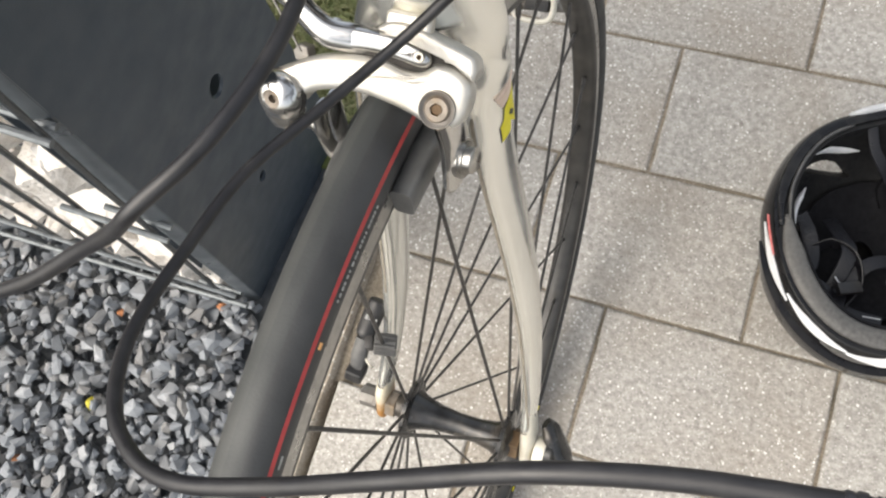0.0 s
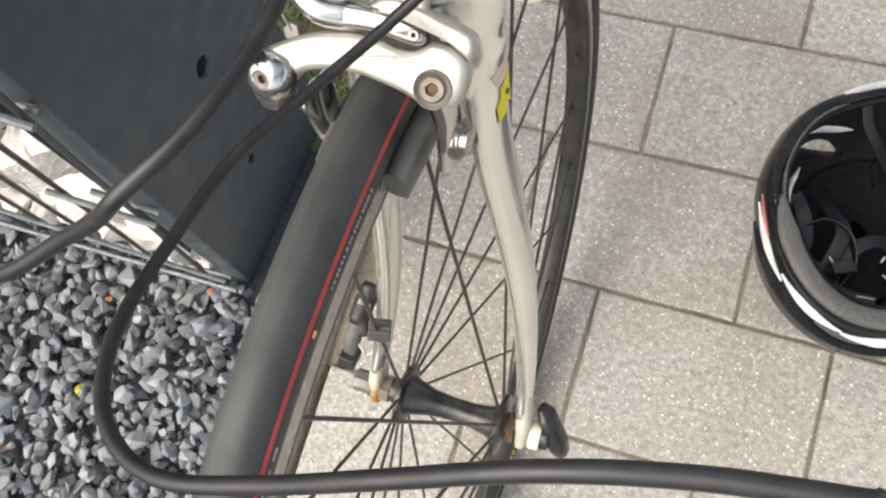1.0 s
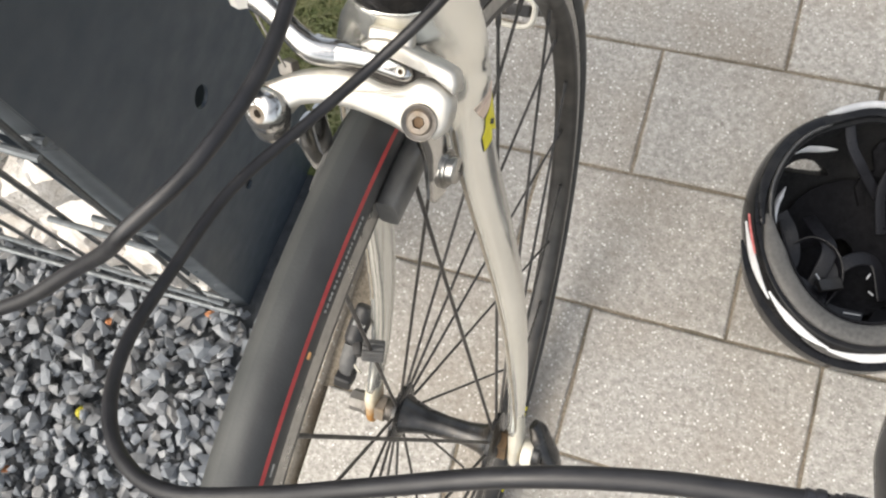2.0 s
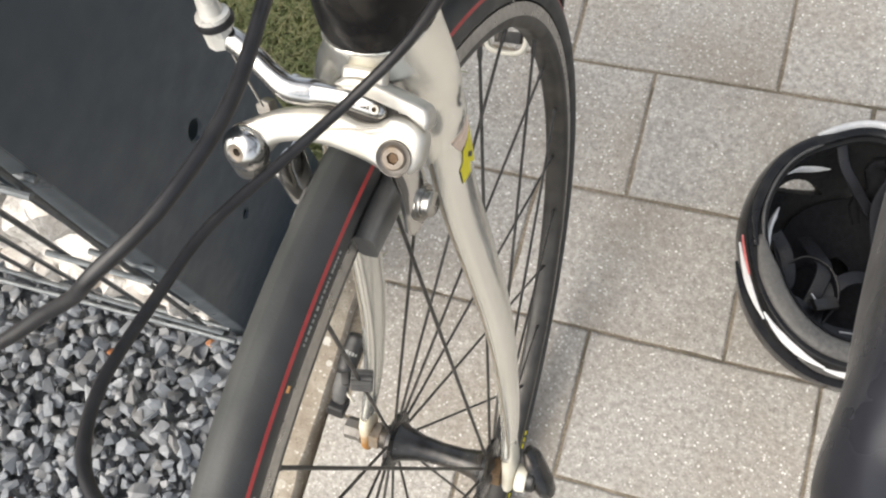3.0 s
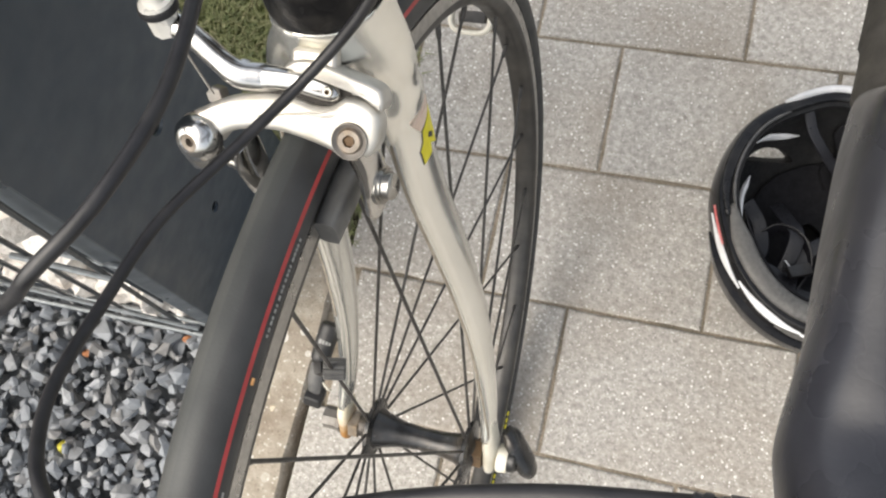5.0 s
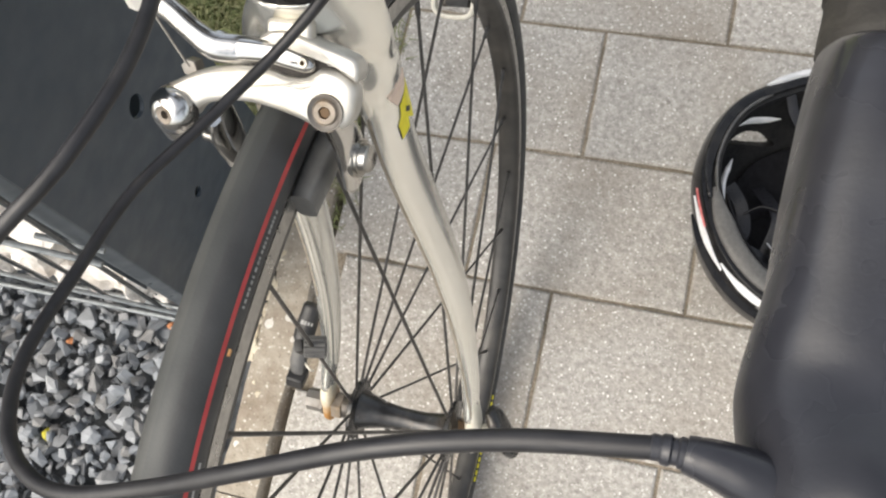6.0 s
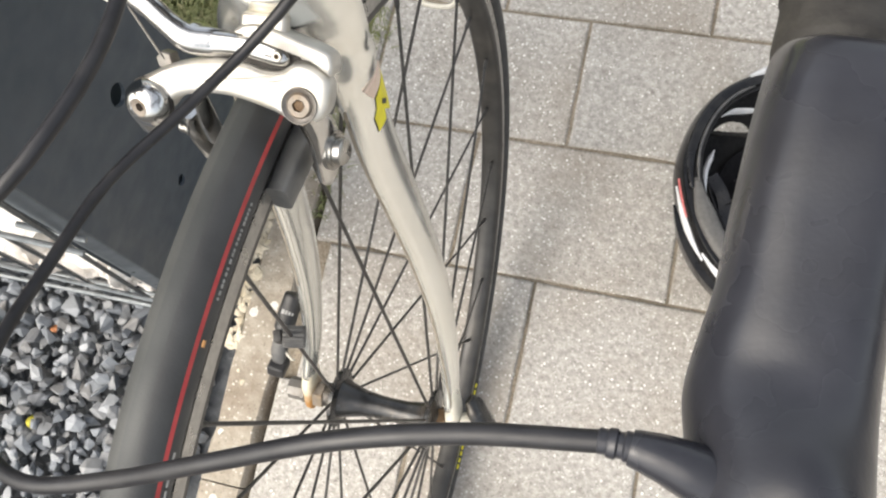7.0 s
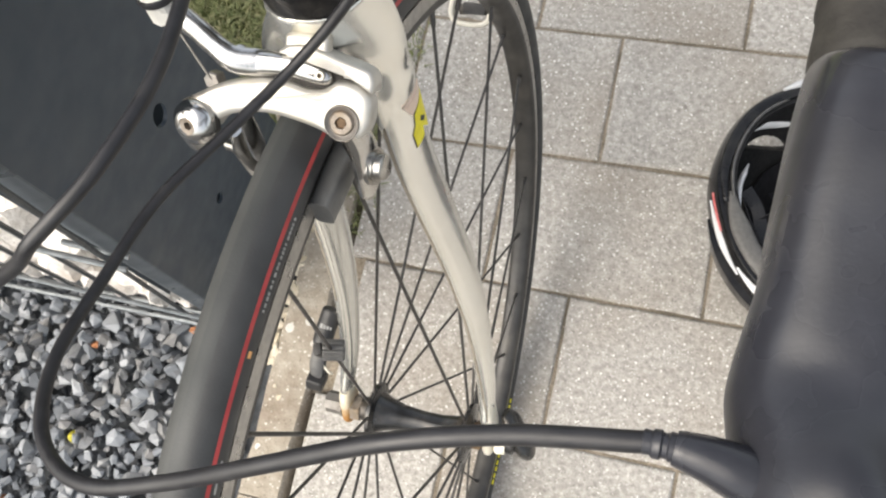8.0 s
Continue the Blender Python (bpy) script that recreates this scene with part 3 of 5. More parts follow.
def gabion_base():
    """The lowest pair of rods, which lies on the gravel."""
    pair = thing("base_rods", "pair of galvanised rods painted sky-lit grey, lying along the foot of the basket", "wire rod")
    part("rod", sweep(bmesh.new(), [Vector((-0.384, -0.116, 0.028)), Vector((-1.2, -0.120, 0.026))], 0.0034, sides=10), LIT_ROD, pair)
    part("rod", sweep(bmesh.new(), [Vector((-0.392, -0.104, 0.036)), Vector((-1.2, -0.104, 0.034))], 0.0030, sides=10), LIT_ROD, pair)


def gabion_stones(rng):
    shapes = []
    for _ in range(16):
        shapes.append(rock_shape(rng, (1.0, 0.75, 0.7), 16))
    for k in range(64):
        for depth in range(2):
            if k > 45 and depth:
                continue
            size = 0.056 + 0.022 * rng.random() if k < 46 else 0.034 + 0.010 * rng.random()
            x = -0.075 - 0.62 * rng.random() if depth else -0.06 - 0.075 * (k % 8) + rng.normal() * 0.01
            z = 0.03 + 0.85 * rng.random() if depth else 0.04 + 0.135 * (k // 8) + rng.normal() * 0.012
            if k > 45:
                x, z = -0.045 - 0.038 * (k - 46) + rng.normal() * 0.004, 0.008 + 0.012 * rng.random()
            y = 0.02 + 0.035 * rng.random() if depth else GABION_FRONT + size * 0.78 - 0.001
            v, f = shapes[int(rng.integers(16))]
            bm = bmesh.new()
            turn = np.array(Euler(tuple(rng.random(3) * 6.3)).to_matrix())
            w = v * size @ turn.T
            w[:, 1] = np.maximum(w[:, 1], -size * 0.78)
            w[:, 0] = np.minimum(w[:, 0], -0.008 - x)
            made = [bm.verts.new(p) for p in w]
            for face in f:
                bm.faces.new([made[i] for i in face])
            bmesh.ops.triangulate(bm, faces=bm.faces)
            bmesh.ops.subdivide_edges(bm, edges=bm.edges[:], cuts=4, use_grid_fill=True)
            for p in bm.verts:
                p.co += p.normal * (0.005 * noise.noise(p.co * 40 + Vector((k, depth, 0))) + 0.0025 * noise.noise(p.co * 110 + Vector((depth, k, 0))))
            stone = new("gabion_stone", mesh_of(bm, "gabion_stone", LIMESTONE, auto=25))
            stone.matrix_basis = GABION @ Matrix.Translation((x, y, z))
            tagged(stone, "rough pale cream limestone in the wire basket", "stone", "stones in the basket")


gabion_post()
gabion_cage()
gabion_base()
gabion_stones(np.random.default_rng(11))


# ---- bicycle ----
WHEEL_R = 0.3343
BIKE = Matrix(((0.99970, 0.00825, -0.02320, -0.0549), (-0.00825, 0.99997, 0.0, -0.18145), (0.02320, 0.00019, 0.99973, 0.33429), (0, 0, 0, 1)))
bicycle = thing("road_bicycle", "silver and black road bicycle standing on the pavers", "bicycle", BIKE @ Matrix.Translation((0, 0, -WHEEL_R)))
AXLE = (0, 0, WHEEL_R)
STEER = Vector((0, 0.31, 0.95)).normalized()


def ring_profile(profile, slots, sides=160):
    """A section of (along the axle, radius) pairs, turned into a closed hoop."""
    return lathe(bmesh.new(), profile, (0, 0, 0), (1, 0, 0), sides, True, slots)


def front_wheel():
    rim = [(0.0095, 0.3130), (0.0098, 0.3050), (0.0094, 0.3018), (0.0080, 0.2990), (0.0050, 0.2973), (0.0, 0.2967), (-0.0050, 0.2973), (-0.0080, 0.2990), (-0.0094, 0.3018), (-0.0098, 0.3050), (-0.0095, 0.3130), (-0.0080, 0.3130), (-0.0075, 0.3060), (0.0075, 0.3060), (0.0080, 0.3130)]
    wheel = part("front_wheel", ring_profile(rim, [1, 0, 0, 0, 0, 0, 0, 0, 0, 1, 1, 0, 0, 0, 1]), [RIM_BLACK, RIM_SIDE], bicycle, "black deep rim with worn grey brake tracks", auto=35)
    # the wheel is steered by half a degree
    wheel.matrix_basis = Matrix.Translation((-0.0015, 0, WHEEL_R)) @ Matrix.Rotation(-0.0085, 4, "Z")
    # tyre: worn crown, lit left side painted lighter, black flanks, red left shoulder line
    angles = [-128, -110, -95, -80, -66, -52, -40, -28, -16, -5, 5, 14, 22, 30, 38, 46, 53, 60.5, 69.5, 74, 79, 86, 95, 110, 128]
    section = [(0.0120 * math.sin(radians(a)), 0.3217 + 0.0120 * math.cos(radians(a))) for a in angles]
    slots = []
    for a, b in zip(angles, angles[1:]):
        mid = (a + b) / 2
        slots.append(2 if 62 <= mid <= 68 else 1 if -70 < mid < -12 else 3 if -85 < mid < 12 else 0)
    part("tyre", lathe(bmesh.new(), section, sides=200, slots=slots), [RUBBER, TREAD, RED, HALF_LIT], wheel, "narrow black road tyre with dusty tread, its lit left painted lighter, and a red side line", auto=0)
    # print on the flank, as bars
    def print_run(name, start, end, radius, material, gap, long, tall, x=None):
        rng = np.random.default_rng(len(name))
        bm = bmesh.new()
        t = start
        while t < end:
            size = long * (0.6 + 0.7 * rng.random())
            a = radians(t)
            x_at = x if x is not None else 0.0120
            m = Matrix.Rotation(a, 4, "X") @ Matrix.Translation((x_at, radius, 0))
            block(bm, (0.0014 if x is not None else 0.0006, tall, size), m)
            t += math.degrees((size + gap * (0.6 + 0.8 * rng.random())) / radius)
        part(name, bm, material, wheel, smooth=False)
    print_run("pale_marking", 80.5, 87.5, 0.3236, WHITE_PRINT, 0.0009, 0.0014, 0.0010, 0.0115)
    print_run("pale_marking", 97.5, 104.0, 0.3236, WHITE_PRINT, 0.0022, 0.0060, 0.0009, 0.0115)
    print_run("orange_marking", 90.2, 90.6, 0.3238, ORANGE, 0.0100, 0.0022, 0.0016, 0.0115)
    print_run("yellow_marking", -96, -88.5, 0.3165, YELLOW, 0.0020, 0.0042, 0.0036, 0.0110)
    print_run("yellow_marking", -82.9, -79.9, 0.3165, YELLOW, 0.0020, 0.0042, 0.0036, 0.0110)
    # hub
    shell = [(-0.0530, 0.0), (-0.0530, 0.0075), (-0.0440, 0.0085), (-0.0405, 0.0100), (-0.0380, 0.0110), (-0.0368, 0.0200), (-0.0360, 0.0215), (-0.0335, 0.0215), (-0.0326, 0.0200), (-0.0318, 0.0150), (-0.0270, 0.0128), (-0.0150, 0.0095), (0.0, 0.0082),
             (0.0150, 0.0086), (0.0260, 0.0104), (0.0318, 0.0136), (0.0326, 0.0200), (0.0335, 0.0215), (0.0360, 0.0215), (0.0368, 0.0200), (0.0378, 0.0120), (0.0395, 0.0100), (0.0410, 0.0085), (0.0450, 0.0075), (0.0450, 0.0)]
    part("hub", lathe(bmesh.new(), shell, sides=36), HUB, wheel, "black hub shell with wide flanges")
    def spoke_mesh(side):
        a, b = Vector((side * 0.0345, 0.0185, 0)), Vector((side * 0.0020, 0.2960, 0))
        bm = sweep(bmesh.new(), [a, a.lerp(b, 0.03), b], 0.00108, sides=8)
        sweep(bm, [a.lerp(b, 0.965), a.lerp(b, 0.972), b], [0.0013, 0.0017, 0.0017], sides=8)
        return mesh_of(bm, "spoke", SPOKE)
    for side, phase in ((-1, 83.0), (1, 95.9)):
        me = spoke_mesh(side)
        for k in range(14):
            ob = new("spoke", me)
            ob.parent = wheel
            ob.matrix_basis = Matrix.Rotation(radians(phase + k * 360 / 14), 4, "X")
    # magnet clamped on one spoke of the right flange
    a = radians(83.0)
    along = Vector((0, math.cos(a), math.sin(a)))
    at = Vector((-0.0345 + 0.0325 * 0.63, 0, 0)) + along * 0.168
    bm = lathe(bmesh.new(), [(-0.0062, 0.0), (-0.0062, 0.0054), (-0.0055, 0.0061), (0.0050, 0.0061), (0.0057, 0.0054), (0.0057, 0.0034), (0.0051, 0.0030), (0.0051, 0.0)], at + Vector((-0.002, 0.001, 0)), (0.94, 0.22, -0.25), 36)
    hub_line = Vector((0.94, 0.22, -0.25)).normalized()
    for k, v in enumerate(bm.verts):
        out = v.co - at - Vector((-0.002, 0.001, 0))
        out -= hub_line * out.dot(hub_line)
        if out.length > 0.0052 and k % 3 == 0:
            v.co -= out.normalized() * 0.0007
    part("spoke_magnet", bm, DUSTY_PLASTIC, wheel, "ribbed dusty black plastic spoke magnet", auto=25)
    bm = block(bmesh.new(), (0.005, 0.007, 0.010), Matrix.Translation(at + Vector((-0.0095, -0.001, 0.002))) @ Matrix.Rotation(0.4, 4, "Z"), 0.0015)
    part("magnet_clip", bm, SENSOR, wheel)
    bm = lathe(bmesh.new(), [(0.0, 0.0030), (0.030, 0.0030), (0.031, 0.0022), (0.038, 0.0022), (0.039, 0.0)], (0, -0.2900 * math.cos(0.9), -0.2900 * math.sin(0.9)), (0, math.cos(0.9), math.sin(0.9)), 10)
    part("valve", bm, GREY_METAL, wheel)
    return wheel


def quick_release():
    bm = lathe(bmesh.new(), [(-0.0750, 0.0), (-0.0750, 0.0068), (-0.0742, 0.0080), (-0.0640, 0.0080), (-0.0630, 0.0090), (-0.0610, 0.0090), (-0.0610, 0.0)], sides=8)
    skewer = part("quick_release", bm, GREY_METAL, bicycle, "grey skewer nut and black lever", AXLE, auto=20)
    bm = lathe(bmesh.new(), [(0.0545, 0.0), (0.0545, 0.0094), (0.0560, 0.0100), (0.0618, 0.0094), (0.0628, 0.0)], sides=20)
    part("cam_washer", bm, CREAM, skewer, "white plastic cam washer")
    bm = lathe(bmesh.new(), [(0.0600, 0.0), (0.0600, 0.0080), (0.0625, 0.0092), (0.0665, 0.0092), (0.0680, 0.0074), (0.0680, 0.0)], (0, 0.0010, 0.0), sides=20)
    part("cam_barrel", bm, HUB, skewer, "black lever barrel")
    path = glide([(0.0575, 0.0185, 0.0085), (0.0620, 0.0145, 0.0050), (0.0675, 0.0070, -0.0020), (0.0730, 0.0005, -0.0085), (0.0765, -0.0030, -0.0140)], 8)
    part("lever", sweep(bmesh.new(), path, [0.0030, 0.0058, 0.0066, 0.0066, 0.0052], [0.0060, 0.0098, 0.0110, 0.0105, 0.0078], side=(1, 0, 0), sides=18, power=2.4), HUB, skewer, "black curved lever")
    bm = lathe(bmesh.new(), [(0.0375, 0.0), (0.0375, 0.0104), (0.0440, 0.0104), (0.0440, 0.0)], sides=6)
    part("lock_nut", bm, RUST, skewer, "brown weathered lock nut", auto=20)
    bm = lathe(bmesh.new(), [(-0.0540, 0.0), (-0.0540, 0.0098), (-0.0470, 0.0098), (-0.0470, 0.0)], sides=6)
    part("lock_nut", bm, BOLT, skewer, "brown weathered lock nut", auto=20)


def fork():
    # crown: a smooth arch whose shoulders run down into the blades
    half = [(-0.0248, 0.1190, 0.2720), (-0.0238, 0.1232, 0.2880), (-0.0220, 0.1272, 0.3040), (-0.0185, 0.1308, 0.3190), (-0.0118, 0.1335, 0.3300)]
    path = glide([(0.80 * x, y - 0.001, z - 0.004) for x, y, z in half] + [(0.0, 0.1350, 0.3325)] + [(-x, y, z) for x, y, z in half[::-1]], 6)
    chord = [0.0134, 0.0148, 0.0154, 0.0160, 0.0164, 0.0166, 0.0164, 0.0160, 0.0154, 0.0148, 0.0138]
    deep = [0.0074, 0.0083, 0.0096, 0.0110, 0.0122, 0.0128, 0.0122, 0.0110, 0.0096, 0.0083, 0.0074]
    bm = sweep(bmesh.new(), path, chord, deep, side=(0, 0.95, -0.31), sides=24, power=2.2)
    base = Vector((0.0062, 0.1390, 0.3425))
    # the crown swells from the head tube to the width of the blades
    path = [base + STEER * (0.0040 - 0.0036 * k) + Vector((0.0030 * min(k / 7, 1.0), 0, 0)) for k in range(14)]
    sweep(bm, path, [0.0230, 0.0237, 0.0249, 0.0262, 0.0272, 0.0266, 0.0235], [0.0220, 0.0212, 0.0200, 0.0186, 0.0164, 0.0126, 0.0060], side=(1, 0, 0), sides=40, power=2.15)
    wide = [0.0092, 0.0106, 0.0092, 0.0083, 0.0082, 0.0080, 0.0073, 0.0060, 0.0048]
    deep = [0.0110, 0.0140, 0.0148, 0.0146, 0.0142, 0.0140, 0.0122, 0.0096, 0.0082]
    def blade_line(side):
        xs = (0.0230, 0.0254, 0.0252, 0.0272, 0.0310, 0.0352, 0.0396, 0.0447, 0.0472) if side > 0 else (-0.0150, -0.0215, -0.0248, -0.0296, -0.0368, -0.0438, -0.0494, -0.0540, -0.0576)
        rest = ((0.1318, 0.3230), (0.1262, 0.3000), (0.1230, 0.2850), (0.1105, 0.2450), (0.0985, 0.1900), (0.0850, 0.1350), (0.0655, 0.0850), (0.0365, 0.0400), (0.0113, 0.0150))
        return glide([(x, y, z) for x, (y, z) in zip(xs, rest)], 10)
    # sleeves that run out on the blades, so that crown and blades flow into each other
    for side in (-1, 1):
        path = blade_line(side)
        spare = ramp_values([0.0005, 0.0005, -0.0008] if side > 0 else [-0.0020, -0.0016, -0.0010], 18)
        sweep(bm, path[:18], [a + b for a, b in zip(ramp_values(wide, len(path)), spare)], [a + b for a, b in zip(ramp_values(deep, len(path)), spare)], side=(1, 0, 0), sides=28, power=1.9)
    crown = part("fork", bm, CROWN, bicycle, "champagne silver fork with polished crown", AXLE, auto=0)
    weld = crown.modifiers.new("weld", "REMESH")
    weld.mode, weld.voxel_size, weld.use_smooth_shade = "VOXEL", 0.0009, True
    soften = crown.modifiers.new("soften", "SMOOTH")
    soften.factor, soften.iterations = 0.5, 14
    bm = lathe(bmesh.new(), [(-0.012, 0.0), (-0.012, 0.0160), (-0.004, 0.0172), (0.002, 0.0195), (0.0040, 0.0200), (0.0046, 0.0190), (0.0046, 0.0)], base, STEER, 32)
    part("crown_race", bm, POLISHED, crown, "bright chromed lower headset ring")
    for side in (-1, 1):
        path = blade_line(side)
        blade = part("fork_blade", sweep(bmesh.new(), path, wide, deep, side=(1, 0, 0), sides=28, power=1.9), FORK, crown, auto=0)
        # the leading edge's groove is a flush strip with its shade in the colour
        w, d = ramp_values(wide, len(path)), ramp_values(deep, len(path))
        bm = bmesh.new()
        rows, before = [], Vector((1, 0, 0))
        for i in range(20, len(path) - (1 if side > 0 else 22)):
            way = (path[i + 1] - path[i - 1]).normalized()
            a = (before - way * before.dot(way)).normalized()
            before = a
            b = way.cross(a)
            if b.y > 0:
                b = -b
            row = []
            middle = float(np.interp(i / (len(path) - 1), (0.0, 0.67, 0.825, 0.9125, 1.0), (74, 74, 82, 96, 132) if side > 0 else (74, 74, 74, 74, 74)))
            for turn, lift in ((-11, -0.0004), (-7, 0.00020), (0, 0.00030), (7, 0.00020), (11, -0.0004)):
                c, n = math.cos(radians(middle + turn)), math.sin(radians(middle + turn))
                u, v = math.copysign(abs(c) ** (2 / 1.9), c), n ** (2 / 1.9)
                row.append(bm.verts.new(path[i] - a * (w[i] + lift) * u + b * (d[i] + lift) * v))
            rows.append(row)
        for r, q in zip(rows, rows[1:]):
            for k in range(4):
                bm.faces.new((r[k], r[k + 1], q[k + 1], q[k]))
        part("groove", bm, GROOVE, blade, "tan painted shade line along the fork blade's groove")
        x = 0.0488 if side > 0 else -0.0578
        top = (x - side * 0.0034, 0.0330, 0.0370) if side > 0 else (x, 0.0245, 0.0270)
        bm = sweep(bmesh.new(), glide([top, (x - side * 0.0008, 0.0160, 0.0185), (x, 0.0080, 0.0080), (x, -0.0020, -0.0060), (x, -0.0045, -0.0120)], 5), [0.0030, 0.0047, 0.0054, 0.0044, 0.0030], [0.0060, 0.0082, 0.0102, 0.0108, 0.0070], side=(1, 0, 0), sides=16, power=2.6)
        part("fork_end", bm, RUSTY_FORK if side < 0 else DULL_END, crown, "rust-stained fork end" if side < 0 else "dull silver fork end")
    # printed mark on the outside of the left blade: an outlined yellow zigzag and a pale bar
    def skin_x(y, z):
        """The outer face of the left blade."""
        at, d = [-0.330, -0.285, -0.245, -0.190], y - float(np.interp(-z, [-0.330, -0.285, -0.245, -0.190], [0.1322, 0.1230, 0.1105, 0.0985]))
        return float(np.interp(-z, at, [0.0313, 0.0254, 0.0270, 0.0308])) + 0.0088 * max(1 - abs(d * 0.965 / 0.0147) ** 1.9, 0.0) ** (1 / 1.9)
    def sticker(name, outline, material, lift):
        bm = bmesh.new()
        face = bm.faces.new([bm.verts.new((0, y, z)) for y, z in outline])
        bmesh.ops.triangulate(bm, faces=[face])
        bmesh.ops.subdivide_edges(bm, edges=bm.edges[:], cuts=3, use_grid_fill=True)
        geo = bmesh.ops.extrude_face_region(bm, geom=bm.faces[:])
        raised = {g for g in geo["geom"] if isinstance(g, bmesh.types.BMVert)}
        for v in bm.verts:
            v.co.x = skin_x(v.co.y, v.co.z) + (lift if v in raised else -0.0006)
        part(name, bm, material, crown, smooth=False)
    zigzag = ((0.1312, 0.2822), (0.1262, 0.2756), (0.1243, 0.2726), (0.1262, 0.2680), (0.1222, 0.2622), (0.1182, 0.2704), (0.1158, 0.2657), (0.1092, 0.2660), (0.1119, 0.2718), (0.1113, 0.2740), (0.1151, 0.2768), (0.1177, 0.2816), (0.1222, 0.2822))
    grown = [(0.1185 + (y - 0.1185) * 1.05, 0.2730 + (z - 0.2730) * 1.05) for y, z in zigzag]
    sticker("mark_outline", grown, RUBBER, 0.0003)
    sticker("yellow_mark", zigzag, YELLOW, 0.0006)
    sticker("mark_outline", ((0.1203, 0.2766), (0.1227, 0.2720), (0.1205, 0.2714), (0.1184, 0.2752)), RUBBER, 0.0009)
    sticker("pale_mark", ((0.1302, 0.2925), (0.1304, 0.2836), (0.1167, 0.2838), (0.1150, 0.2930)), PEACH, 0.0007)
    return crown


def speed_sensor():
    top, middle, low, tie, foot = (Vector(p) for p in ((-0.0600, 0.0571, 0.0759), (-0.0625, 0.0443, 0.0720), (-0.0640, 0.0311, 0.0693), (-0.0650, 0.0200, 0.0640), (-0.0660, 0.0101, 0.0557)))
    bm = sweep(bmesh.new(), glide([top, top.lerp(middle, 0.12), middle, low.lerp(middle, 0.25), low], 6), [0.0042, 0.0066, 0.0068, 0.0066, 0.0046], sides=20)
    sensor = part("speed_sensor", bm, SENSOR, bicycle, "black plastic wheel speed sensor", AXLE)
    bm = bmesh.new()
    way = (low - top).normalized()
    across = way.cross(Vector((0.2, 0.3, 1))).normalized()
    for k, size in enumerate((0.0020, 0.0014, 0.0015, 0.0010)):
        block(bm, (size, 0.0030 - 0.0004 * k, 0.0006), Matrix.Translation(middle + across * (0.0030 - 0.0022 * k) + Vector((0.002, -0.001, 0.0068))) @ Matrix((across, way, across.cross(way))).transposed().to_4x4())
    part("pale_marking", bm, WHITE_PRINT, sensor, smooth=False)
    part("cable_tie", sweep(bmesh.new(), [low, tie, foot.lerp(tie, 0.3)], [0.0050, 0.0056, 0.0045], [0.0035, 0.0040, 0.0035], side=(1, 0, 0), sides=12, power=3), DUSTY_PLASTIC, sensor, "worn grey rubber strap")
    bm = block(bmesh.new(), (0.0120, 0.0130, 0.0100), Matrix.Translation(foot) @ Matrix.Rotation(-0.5, 4, "X") @ Matrix.Rotation(0.2, 4, "Y"), 0.0020, 3)
    part("sensor_foot", bm, SENSOR, sensor)
    bm = tube([tie + Vector((0.004, 0, 0.002)), tie + Vector((0.008, -0.004, -0.004)), foot + Vector((0.009, 0.006, -0.002))], 0.0008, sides=6)
    part("tie_tail", bm, CREAM, sensor, "cut end of a pale cable tie")


